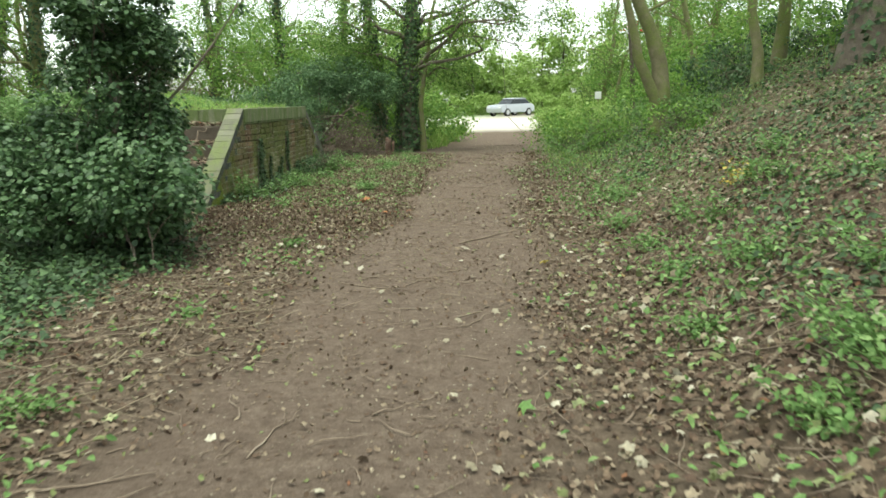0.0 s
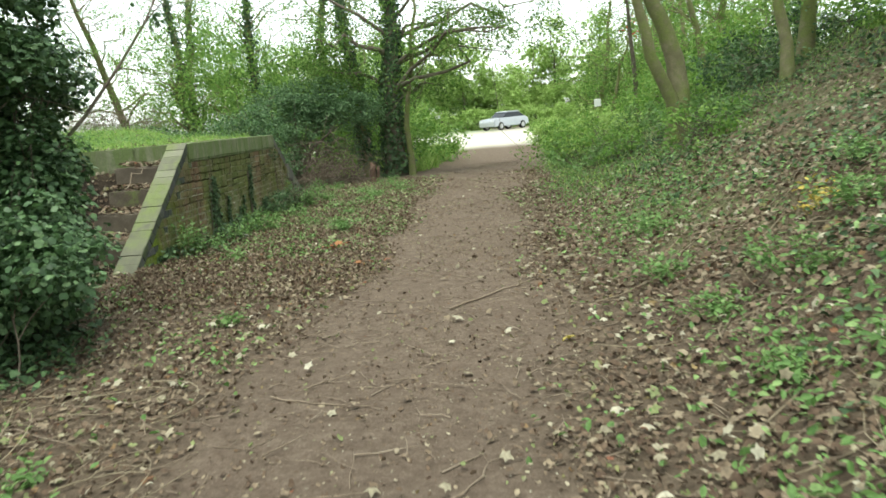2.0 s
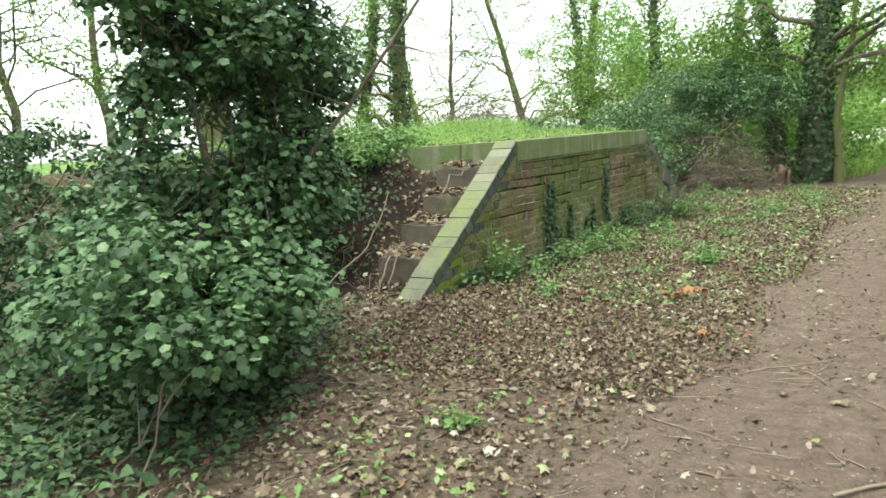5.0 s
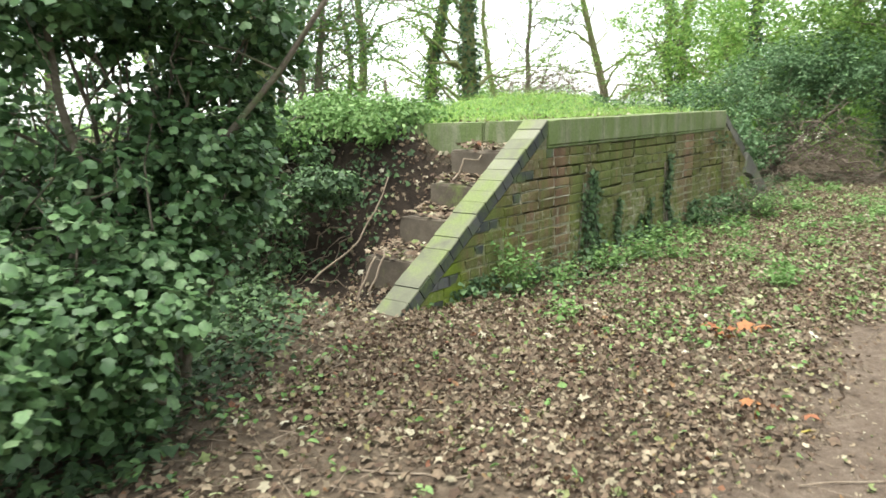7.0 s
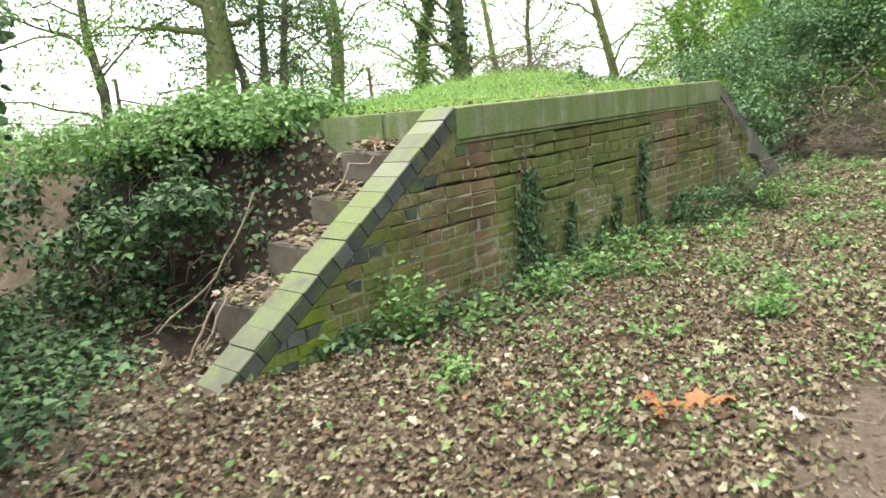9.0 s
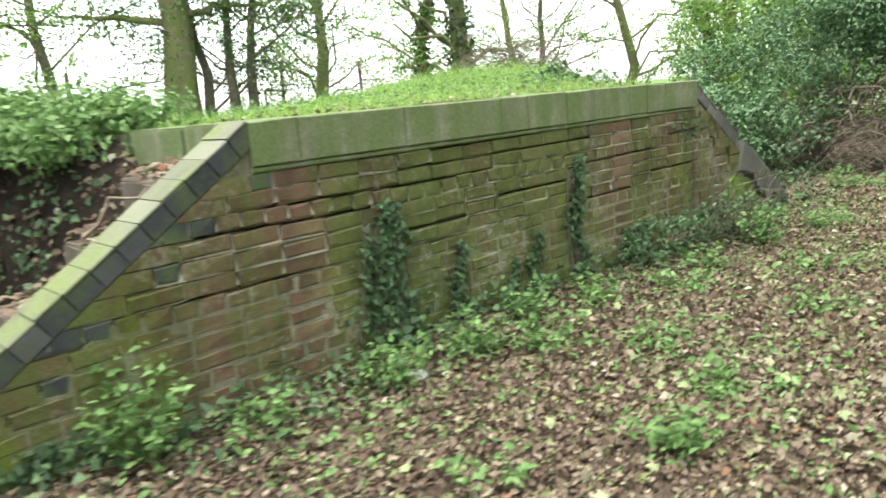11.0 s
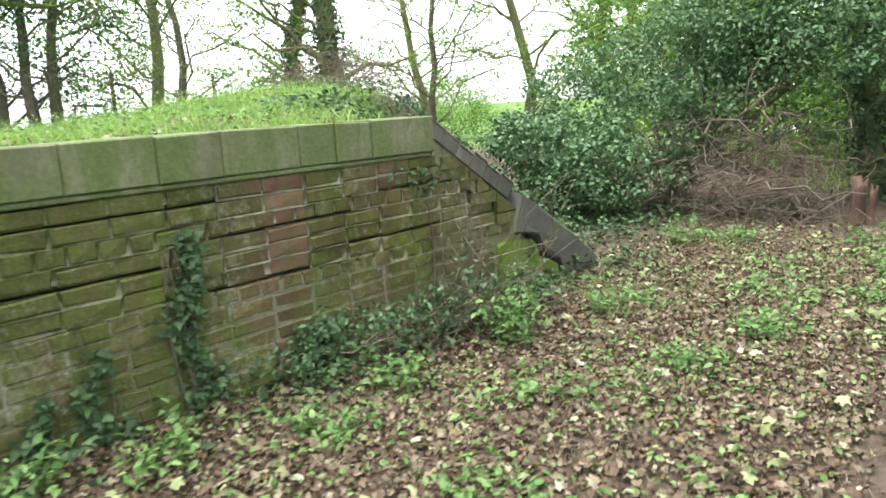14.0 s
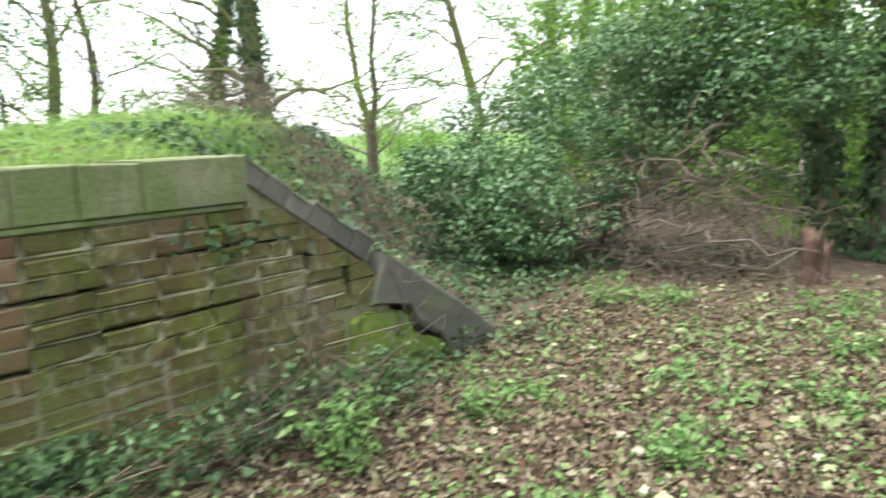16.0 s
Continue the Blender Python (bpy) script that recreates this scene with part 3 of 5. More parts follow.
def shrub(name, label, base, lobes, leaf, each=60, per_lobe=40, leaf_size=(0.04, 0.07), shape=OVAL, stems=10, stem_r=0.018, category="shrub", clump_r=(0.14, 0.3), up=0.5, bark=None, wiggle=0.05):
    """Stems from one foot to lobes (centre, radii), each filled with leaf clumps towards its skin."""
    base = np.array([base[0], base[1], float(height(base[0], base[1])) - 0.03])
    t = thing(name, label, category, base)
    cs = []
    for (cx, cy, cz), (rx, ry, rz) in lobes:
        q = unit(rng.normal(size=(per_lobe, 3))) * rng.uniform(0.35, 1, (per_lobe, 1)) ** 0.45
        c = np.array([cx, cy, cz]) + q * np.array([rx, ry, rz]) * rng.uniform(0.85, 1.1, (per_lobe, 1))
        c[:, 2] = np.maximum(c[:, 2], height(c[:, 0], c[:, 1]) + 0.12)
        cs.append(c)
    cs = np.concatenate(cs) - base
    for i in range(stems):
        e = cs[rng.integers(len(cs))]
        foot = np.array([rng.normal(0, 0.12), rng.normal(0, 0.12), 0])
        b = bent(foot, e, 7, 0.05 if wiggle > 0.03 else 0, wiggle)
        pieces = [tube(b, np.linspace(stem_r * rng.uniform(0.7, 1.5), 0.004, 7), 6)]
        for _ in range(3):
            q = b[rng.integers(2, 6)]
            w = cs[rng.integers(len(cs))]
            w = q + (w - q) * min(1, 0.7 / max(np.linalg.norm(w - q), 0.01))
            pieces.append(tube(bent(q, w, 5, 0.04, 0.06), np.linspace(min(0.008, stem_r * 0.7), min(0.003, stem_r * 0.4), 5), 4))
        v, f = joined(pieces)
        shown("stem", mesh_of("stem", v, f), bark or M_BARK, t, True)
    P, N, s = clumps(cs, rng.uniform(*clump_r, len(cs)), each, 0.7, up, leaf_size)
    low = P[:, 2] + base[2] < height(P[:, 0] + base[0], P[:, 1] + base[1]) + 0.02
    P, N, s = P[~low], N[~low], s[~low]
    leaf_mesh("foliage", shape, P, N, s, leaf, t)
    return t


def weed(x, y, tall=0.3, wide=0.22, n=130, material=None, label="clump of fresh green weeds among fallen leaves", size=(0.022, 0.056), name="weed_clump", shape=OVAL):
    o = on_ground(x, y, -0.01)
    t = thing(name, label, "weed", o, "weeds beside the path")
    P, N = [], []
    for i in range(max(5, n // 14)):
        a, k = rng.uniform(0, 2 * np.pi), rng.uniform(0.2, 1)
        e = np.array([math.cos(a) * wide * k, math.sin(a) * wide * k, tall * rng.uniform(0.5, 1)])
        b = bent((0.3 * e[0], 0.3 * e[1], 0), e, 5, 0.06, 0.04)
        v, f = tube(b, np.linspace(0.004, 0.002, 5), 4)
        shown("stem", mesh_of("stem", v, f), M_WEED, t)
        for j in range(21):
            q = b[0] + (b[-1] - b[0]) * rng.uniform(0.25, 1.05)
            P.append(q + rng.normal(0, 0.035, 3))
            N.append(np.array([rng.normal(0, 0.5), rng.normal(0, 0.5), 1]))
    leaf_mesh("foliage", shape, P, N, rng.uniform(*size, len(P)), material or M_WEED, t)
    return t


def stick(a, b, r=0.008, name="fallen_stick", label="dry fallen stick lying on the leaf litter", material=None, jit=0.03, fork=True):
    o = on_ground(*a, 0)
    t = np.linspace(0, 1, 9)
    x = a[0] + (b[0] - a[0]) * t + rng.normal(0, jit * 0.4, 9)
    y = a[1] + (b[1] - a[1]) * t + rng.normal(0, jit * 0.4, 9)
    p = np.stack([x, y, height(x, y) + r * 0.9 + np.abs(rng.normal(0, 0.006, 9))], -1) - o
    pieces = [tube(p, np.linspace(r, r * 0.4, 9), 6)]
    if fork:
        q = p[5]
        d = p[8] - p[4]
        w = q + np.array([d[0] * 0.5 - d[1] * 0.35, d[1] * 0.5 + d[0] * 0.35, 0.0])
        pieces.append(tube(bent(q, w, 4, 0.02, 0.03), np.linspace(r * 0.5, r * 0.2, 4), 5))
    v, f = joined(pieces)
    ob = shown(name, mesh_of(name, v, f), material or M_TWIG, None, True, label, "stick", group="fallen sticks")
    ob.location = o
    return ob


# ---- left: shrub, sapling, ivy ----
hawthorn = shrub("hawthorn_shrub", "tall dark green broad-leaved shrub beside the old steps", (-3.1, 7.1),
      [((-3.05, 7.0, 1.5), (0.62, 0.6, 0.9)), ((-2.95, 6.8, 0.8), (0.6, 0.55, 0.5)), ((-3.0, 7.2, 2.4), (0.62, 0.62, 0.8)), ((-3.0, 7.5, 1.9), (0.45, 0.5, 0.7)), ((-2.95, 7.15, 3.0), (0.35, 0.4, 0.5)), ((-2.7, 6.7, 0.5), (0.5, 0.45, 0.4)), ((-3.4, 6.5, 0.5), (0.55, 0.5, 0.4)), ((-2.85, 7.35, 1.0), (0.35, 0.4, 0.4)), ((-2.9, 6.75, 2.1), (0.45, 0.4, 0.5)), ((-3.7, 6.9, 0.9), (0.5, 0.5, 0.4)), ((-3.05, 7.75, 1.7), (0.3, 0.35, 0.6))],
      M_BUSH, 58, 50, (0.03, 0.064), ROUND, stems=26, stem_r=0.022, clump_r=(0.1, 0.21), up=0.9)
bough = np.array([(-3.08, 7.15, 0.5), (-2.95, 7.35, 0.9), (-2.82, 7.5, 1.22), (-2.55, 7.67, 1.55), (-2.3, 7.8, 1.9), (-2.1, 7.97, 2.25), (-1.95, 8.1, 2.6)]) - np.array(hawthorn.location)
v, f = joined([tube(bough, np.linspace(0.022, 0.007, 7), 7)] + [tube(bent(bough[i], bough[i] + rng.normal(0, 0.16, 3) + np.array([0, 0.05, 0.12]), 4, 0, 0.06), np.linspace(0.006, 0.002, 4), 4) for i in (2, 3, 3, 4, 4, 5, 5, 6, 6)])
shown("bough", mesh_of("bough", v, f), M_BARK, hawthorn, True, "long bare bough leaning out")
P, N, q = clumps(bough[[3, 4, 5, 5, 6, 6]] + rng.normal(0, 0.1, (6, 3)), 0.13, 14, 0.7, 0.7, (0.03, 0.06))
leaf_mesh("bough_leaves", ROUND, P, N, q, M_BUSH, hawthorn)
shrub("leafy_sapling", "slender sapling with a pale stem and broad green leaves", (-2.34, 5.7),
      [((-2.4, 6.05, 0.7), (0.45, 0.4, 0.32)), ((-2.6, 6.4, 0.6), (0.45, 0.4, 0.35))], M_BUSH, 44, 34, (0.032, 0.062), ROUND, up=1.0, stems=2, stem_r=0.006, bark=M_DEADWOOD, wiggle=0.015)
shrub("bramble", "loose bramble growing over the earth bank by the steps", (-4.9, 10.5),
      [((-4.9, 10.4, 1.3), (0.7, 0.4, 0.22)), ((-5.6, 10.1, 1.2), (0.9, 0.6, 0.2)), ((-4.4, 10.65, 1.28), (0.4, 0.25, 0.12)), ((-5.2, 10.0, 1.1), (0.6, 0.4, 0.2)), ((-5.8, 10.8, 1.3), (0.9, 0.6, 0.18)), ((-4.5, 10.1, 1.24), (0.5, 0.3, 0.1)), ((-5.3, 9.6, 1.22), (0.7, 0.45, 0.14)), ((-6.0, 9.2, 1.15), (0.7, 0.5, 0.2))], M_WEED, 36, 40, (0.035, 0.065), stems=14, stem_r=0.006)
shrub("ivy_bush", "dark ivy growing thick over the dug earth bank", (-4.9, 9.2),
      [((-4.6, 9.1, 0.45), (0.45, 0.35, 0.35)), ((-5.3, 8.95, 0.6), (0.8, 0.6, 0.5)), ((-4.25, 9.5, 0.75), (0.25, 0.22, 0.16)), ((-5.0, 9.7, 1.0), (0.6, 0.3, 0.2))], M_IVY, 34, 34, (0.035, 0.065), IVYLEAF, stems=12, stem_r=0.006, clump_r=(0.09, 0.2), category="ivy")
shrub("background_shrub", "dense ivy-clad shrub behind the tall hawthorn", (-6.0, 6.4),
      [((-6.0, 6.4, 0.7), (1.3, 1.3, 0.6)), ((-6.4, 8.0, 0.9), (1.2, 1.0, 0.8)), ((-5.0, 4.8, 0.45), (0.9, 1.2, 0.45)), ((-4.7, 6.4, 0.5), (0.7, 0.9, 0.5)), ((-4.6, 7.9, 0.7), (0.7, 0.7, 0.5)), ((-5.4, 5.5, 0.9), (1.0, 1.0, 0.8)), ((-5.3, 7.1, 1.1), (0.8, 0.8, 0.8)), ((-6.6, 7.0, 1.5), (1.0, 1.0, 0.8))], M_IVY, 45, 34, (0.045, 0.08), stems=16, clump_r=(0.12, 0.25))

# ---- beyond the wall: evergreen shrub, brushwood, ivied trees ----
shrub("evergreen_shrub", "large dense evergreen shrub at the end of the wall", (-3.3, 19.0),
      [((-3.7, 18.8, 1.0), (1.0, 0.8, 0.8)), ((-4.5, 18.9, 1.15), (0.75, 0.8, 0.6)), ((-3.2, 19.2, 1.6), (1.0, 0.8, 0.7)), ((-1.9, 19.9, 1.5), (1.2, 0.7, 0.85)), ((-3.6, 20.0, 1.75), (0.9, 0.8, 0.6)), ((-3.6, 18.0, 0.6), (0.6, 0.5, 0.4)), ((-4.3, 17.9, 0.8), (0.6, 0.5, 0.35)), ((-2.3, 19.4, 1.75), (0.8, 0.5, 0.5)), ((-2.6, 19.6, 2.0), (0.9, 0.6, 0.5)), ((-1.8, 19.3, 1.7), (0.8, 0.4, 0.35)), ((-3.9, 17.9, 0.4), (0.7, 0.4, 0.3))],
      M_HOLLY, 70, 50, (0.035, 0.07), stems=24, stem_r=0.025)


def brushwood(name, label, cx, cy, cz, rx, ry, rz, n, r=(0.004, 0.013), rise=-0.1, reach=1.1):
    o = np.array([cx, cy, float(height(cx, cy))])
    pieces = []
    for i in range(n):
        a = np.array([rng.normal(0, rx * 0.45), rng.normal(0, ry * 0.45), abs(rng.normal(0.3, 0.5)) * rz + 0.02])
        d = unit(np.array([rng.normal(0, 1), rng.normal(0, 0.7), rng.normal(rise, 0.45)]))
        b = a + d * rng.uniform(0.3, reach)
        lo = float(height(o[0] + b[0], o[1] + b[1])) - o[2] + 0.02
        b[2] = max(b[2], lo)
        r0 = rng.uniform(*r)
        pieces.append(tube(bent(a, b, 6, rng.uniform(-0.15, 0.25), 0.07), np.linspace(r0, r0 * 0.35, 6), 5))
    v, f = joined(pieces)
    ob = shown(name, mesh_of(name, v, f), M_DEADWOOD, None, True, label, "brushwood", "stuff")
    ob.location = o
    return ob


brushwood("brushwood", "tangled heap of dead brown branches under the shrub", -2.25, 18.7, 0, 1.0, 0.55, 0.8, 520, (0.0025, 0.0065), -0.3, 0.75)
brushwood("fallen_branches", "pale dead branches arching out of the brushwood", -2.2, 18.35, 0, 0.9, 0.3, 0.7, 22, (0.006, 0.014), 0.0)
brushwood("cut_brushwood", "grey heap of cut twigs on the grassy mound", -6.3, 16.9, 0, 1.0, 0.7, 0.4, 320, (0.0025, 0.007), 0.0, 0.65)
brushwood("dead_bramble", "bare dead stems leaning on the brick wall", -2.3, 14.25, 0, 0.3, 0.45, 0.1, 60, (0.002, 0.0045), 0.9)

st = thing("tree_stump", "short broken reddish-brown tree stump in the undergrowth", "stump", on_ground(-1.33, 18.65, -0.05))
M_STUMP = surface("rotten_red_wood", [(0.0, (0.045, 0.028, 0.02)), (0.5, (0.1, 0.062, 0.044)), (1.0, (0.18, 0.125, 0.09))], 8, 80, 0.95, 0.9, 0.02, (0.07, 0.09, 0.03), 4, 0.55, 0.7)
k = np.linspace(0, 1, 7)
for nm, ox, r0, tall in (("stump", 0.0, 0.075, 0.48), ("splinter", 0.12, 0.035, 0.42)):
    v, f = tube(np.stack([ox + 0.03 * k, 0 * k, tall * k], -1), r0 - 0.15 * r0 * k + 0.5 * r0 * np.exp(-k * 8), 11)
    v[:, :2] += rng.normal(0, 0.08 * r0, (len(v), 2))
    v[:, 2] += np.where(v[:, 2] > tall * 0.95, rng.uniform(-0.14, 0.04, len(v)), 0)
    shown(nm, mesh_of(nm, v, f), M_STUMP, st)

drape = tree("ivied_tree", "dark ivy-clad tree leaning over the path", (-0.85, 20.3), 8.5, 0.24, (0.3, -0.3), 0.3, M_BARK, M_CANOPY, 0.2, 3.2, 190, 52, (0.06, 0.115), 18,
     low=[((-0.85, 20.3, 2.6), (1.6, 19.6, 3.3)), ((-0.85, 20.3, 3.2), (3.2, 20.6, 4.0)), ((-0.8, 20.3, 2.9), (-2.6, 18.8, 3.2)), ((-0.8, 20.3, 1.9), (0.4, 20.0, 2.1)), ((-0.85, 20.3, 2.2), (-2.2, 19.6, 2.6))], ivy=1.5)
c = np.stack([rng.uniform(0.4, 3.3, 34), rng.uniform(19.8, 21.0, 34), rng.uniform(2.75, 4.0, 34)], -1)
c[:, 2] += 0.35 * np.sin(c[:, 0] * 2.1)
P, N, q = clumps(c - np.array(drape.location), rng.uniform(0.18, 0.42, 34), 60, 0.9, 0.4, (0.06, 0.11))
leaf_mesh("drooping_spray", SLIM, P, N, q, M_TREE, drape, label="dark drooping leafy spray")
tree("ivied_tree", "ivy-clad tree with a leaning trunk beside the shrub", (-1.5, 20.6), 7.5, 0.13, (-0.9, 0.2), 0.3, M_MOSSBARK, M_CANOPY, 0.28, 2.4, 90, 46, (0.07, 0.13), 13, ivy=0.7,
     low=[((-1.6, 20.6, 2.0), (-3.2, 20.0, 2.8)), ((-1.6, 20.6, 1.7), (-0.6, 21.2, 2.2))])
tree("slender_tree", "slender bare-stemmed tree beside the ivied trunk", (-0.45, 20.0), 6.0, 0.08, (0.6, 0.4), 0.3, M_MOSSBARK, M_LIGHT, 0.3, 1.8, 50, 45, (0.07, 0.12), 7)

# ---- trees behind the platform ----
tree("pale_tree", "stout pale-barked tree on the platform grass", (-11.3, 14.6), 8.5, 0.27, (0.1, 0.2), 0.3, M_MOSSBARK, M_TREE, 0.22, 2.6, 80, 45, (0.07, 0.12), 11,
     low=[((-11.3, 14.6, 2.8), (-10.0, 15.8, 3.0)), ((-11.3, 14.6, 2.7), (-12.0, 13.2, 2.9))])
for x, y, lx, ly in ((-11.15, 15.1, -0.4, -0.6), (-11.05, 15.35, 0.1, 0.2), (-10.95, 15.65, 0.3, 0.7)):
    tree("thin_tree", "thin dark-stemmed young tree with small leaves", (x, y), 5.0, 0.09, (lx, ly), 0.3, M_BARK, M_BUSH, 0.08, 1.4, 110, 40, (0.05, 0.09), 14)
for x, y, tall, r, iv in ((-11.7, 17.5, 7.5, 0.11, 0), (-11.1, 21.1, 9, 0.24, 0.8), (-12.1, 20.8, 8, 0.16, 0.7), (-11.3, 24.3, 7, 0.1, 0), (-9.8, 26.0, 8, 0.15, 0), (-13.5, 19.0, 7, 0.1, 0), (-14.5, 27.5, 8, 0.14, 0),
                           (-7.2, 25.5, 8, 0.12, 0.5), (-8.4, 27.5, 8, 0.16, 0.4), (-5.2, 25.0, 8, 0.14, 0.6), (-3.6, 26.0, 8, 0.15, 0.6), (-12.5, 13.0, 7, 0.1, 0), (-13.6, 10.5, 7, 0.16, 0), (-11.5, 10.8, 6.5, 0.08, 0), (-10.2, 8.2, 7.5, 0.2, 0.3), (-12.8, 7.0, 8, 0.18, 0), (-8.6, 6.2, 7, 0.13, 0.4), (-9.5, 3.5, 8, 0.2, 0.4)):
    tree("woodland_tree", "slender woodland tree with thinning leaves behind the platform" if not iv else "ivy-clad woodland tree behind the platform", (x, y), tall, r, tuple(rng.normal(0, 0.5, 2)), 0.3, M_MOSSBARK if r > 0.1 else M_BARK, M_LIGHT, 0.1, 2.3, 230, 24, (0.055, 0.11), 24, clump_r=(0.16, 0.42), ivy=iv, category="tree")

# ---- right bank: trees and wood ----
tree("twin_stemmed_tree", "mossy twin-stemmed tree on the grassy bank", (3.52, 12.15), 6.5, 0.17, (0, 0), 0.8, M_MOSSBARK, M_LIGHT, 0.5, 2.2, 70, 50, (0.06, 0.11), 9,
     course=[(3.52, 12.15, 0.55), (3.53, 12.15, 1.0), (3.55, 12.17, 1.4), (3.51, 12.2, 1.84), (3.37, 12.2, 2.3), (3.14, 12.2, 2.79), (2.98, 12.25, 3.4), (2.85, 12.3, 4.2), (2.8, 12.4, 5.2), (2.7, 12.4, 6.4)],
     fork=[(3.5, 12.12, 1.0), (3.42, 12.08, 1.3), (3.27, 12.05, 1.6), (3.12, 12.0, 1.9), (3.07, 12.0, 2.2), (2.99, 12.0, 2.5), (2.91, 12.0, 2.8), (2.6, 11.9, 3.6), (2.3, 11.8, 4.8)])
tree("bank_tree", "thin tree growing on the upper bank", (5.3, 12.7), 6.0, 0.09, (-0.5, 0.2), 0.3, M_MOSSBARK, M_LIGHT, 0.3, 1.8, 60, 45, (0.06, 0.11), 8)
tree("old_bank_tree", "old stout tree with exposed roots at the top of the bank", (5.8, 10.3, float(height(5.8, 10.3)) - 0.5), 8.5, 0.38, (0.5, 0.4), 0.3, M_BARK, M_CANOPY, 0.3, 4.2, 210, 50, (0.07, 0.13), 18, flare=1.5, ivy=0.6)
for i in range(26):
    x, y = rng.uniform(6.2, 15), rng.uniform(9, 46)
    x += max(0, y - 26) * 0.12
    tree("bank_wood_tree", "leafy young tree in the wood on the bank", (x, y), rng.uniform(4.5, 8), rng.uniform(0.06, 0.14), tuple(rng.normal(0, 0.4, 2)), 0.3, M_MOSSBARK, M_LIGHT if i % 3 else M_TREE, 0.1, 2.2, 60, 36, (0.09, 0.16), 10)
tree("red_leaved_tree", "small tree with red autumn leaves beyond the bank", (5.2, 20.0), 5.5, 0.07, (-0.3, 0), 0.3, M_BARK, M_RED, 0.45, 0.9, 14, 40, (0.07, 0.11), 5)

# ---- far clearing ----
# trees and hedge look sunlit only through M_FAR's paler leaf colour
for i in range(22):
    x = -16 + i * 2.2 + rng.normal(0, 0.6)
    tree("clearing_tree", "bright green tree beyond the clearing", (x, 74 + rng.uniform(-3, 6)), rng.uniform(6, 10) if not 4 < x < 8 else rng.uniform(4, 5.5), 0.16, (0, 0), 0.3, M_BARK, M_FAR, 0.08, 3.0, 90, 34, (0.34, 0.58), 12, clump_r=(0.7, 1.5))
for i in range(12):
    x = -12 + i * 2.6
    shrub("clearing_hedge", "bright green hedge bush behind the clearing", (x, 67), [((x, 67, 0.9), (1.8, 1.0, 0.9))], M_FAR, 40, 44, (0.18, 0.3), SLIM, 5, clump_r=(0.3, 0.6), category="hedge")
for i, (x, y, zr) in enumerate(((-3.2, 24, 1.6), (-2.4, 27, 1.6), (-5.5, 28, 2.0), (-2.2, 31, 1.5), (-1.6, 36, 1.4), (-3.8, 34, 2.4), (-4.5, 41, 2.6), (-3.0, 47, 2.2))):
    shrub("path_side_thicket", "dense green thicket along the far side of the path", (x, y), [((x, y, zr * 0.6), (1.6, 1.8, zr)), ((x - 1.2, y + 1, zr), (1.5, 1.5, zr))], M_LIGHT, 40, 44, (0.09, 0.16), SLIM, 8, clump_r=(0.3, 0.6), category="thicket")
for i, (x, y, zr) in enumerate(((6.5, 16, 0.9), (6.0, 19.5, 0.9), (6.6, 23, 1.1), (7.2, 27, 1.2), (8.4, 31, 1.5), (9.5, 36, 1.8), (11, 42, 2.0), (9.5, 14, 1.4), (12, 20, 2.0), (11, 26, 2.0), (8, 9, 1.0), (10, 4, 1.5))):
    z = float(height(x, y))
    shrub("bank_thicket", "light green thicket on the wooded bank", (x, y), [((x, y, z + zr * 0.6), (1.6, 1.8, zr)), ((x + 1.2, y + 1, z + zr), (1.5, 1.5, zr))], M_LIGHT, 34, 40, (0.08, 0.15), SLIM, 8, clump_r=(0.25, 0.6), category="thicket")
for i in range(44):
    y = 11.0 + i * 0.62
    x = float(path_right(np.array(y))) + 0.75 + rng.uniform(0, 1.8) + max(0, y - 20) * 0.03
    z = float(height(x, y))
    shrub("bank_herbs", "bright green leafy herbs at the foot of the bank", (x, y), [((x, y, z + 0.22), (0.6, 0.6, 0.3))], M_WEED if i % 2 else M_LIGHT, 18, 24, (0.045, 0.085), OVAL, 8, 0.004, category="herbs", clump_r=(0.1, 0.2))

for i, (x, y, zr) in enumerate(((-5.0, 23, 1.8), (-6.4, 30, 2.6), (-9, 33, 2.8), (-8, 38, 3.0), (-12, 36, 3.0), (-0.6, 24.5, 0.8), (-1.4, 22.6, 1.2), (-1.5, 42, 2.5), (-2.5, 53, 3.0), (-7, 47, 3.2), (-18, 33, 1.0), (-15.5, 24, 0.7))):
    shrub("woodland_thicket", "tall green thicket in the wood beyond the platform", (x, y), [((x, y, zr * 0.8), (1.7, 1.6, zr)), ((x - 0.8, y + 1, zr * 1.5), (1.7, 1.5, zr))], M_LIGHT, 44, 50, (0.1, 0.18), SLIM, 8, clump_r=(0.3, 0.7), category="thicket")
for i, (x, y) in enumerate(((5.2, 14.0), (6.9, 12.4), (7.0, 14.6), (4.7, 16.0), (7.4, 8.4), (7.2, 6.2), (7.6, 10.4), (5.6, 17.5), (6.2, 15.6))):
    z = float(height(x, y))
    shrub("bank_undergrowth", "leafy undergrowth along the top of the bank", (x, y), [((x, y, z + 0.35), (0.9, 0.9, 0.45))], M_LIGHT if i % 2 else M_BUSH, 34, 36, (0.05, 0.09), OVAL, 8, 0.006, category="undergrowth", clump_r=(0.15, 0.3))
shrub("straggly_plant", "straggly grey-green plants and dry stems against the wall", (-2.35, 13.9),
      [((-2.4, 13.4, 0.2), (0.14, 0.5, 0.16)), ((-2.36, 14.1, 0.24), (0.16, 0.4, 0.2)), ((-2.3, 14.7, 0.16), (0.16, 0.3, 0.14))], M_BUSH, 18, 30, (0.022, 0.045), OVAL, 10, 0.0022, clump_r=(0.08, 0.16), bark=M_TWIG)
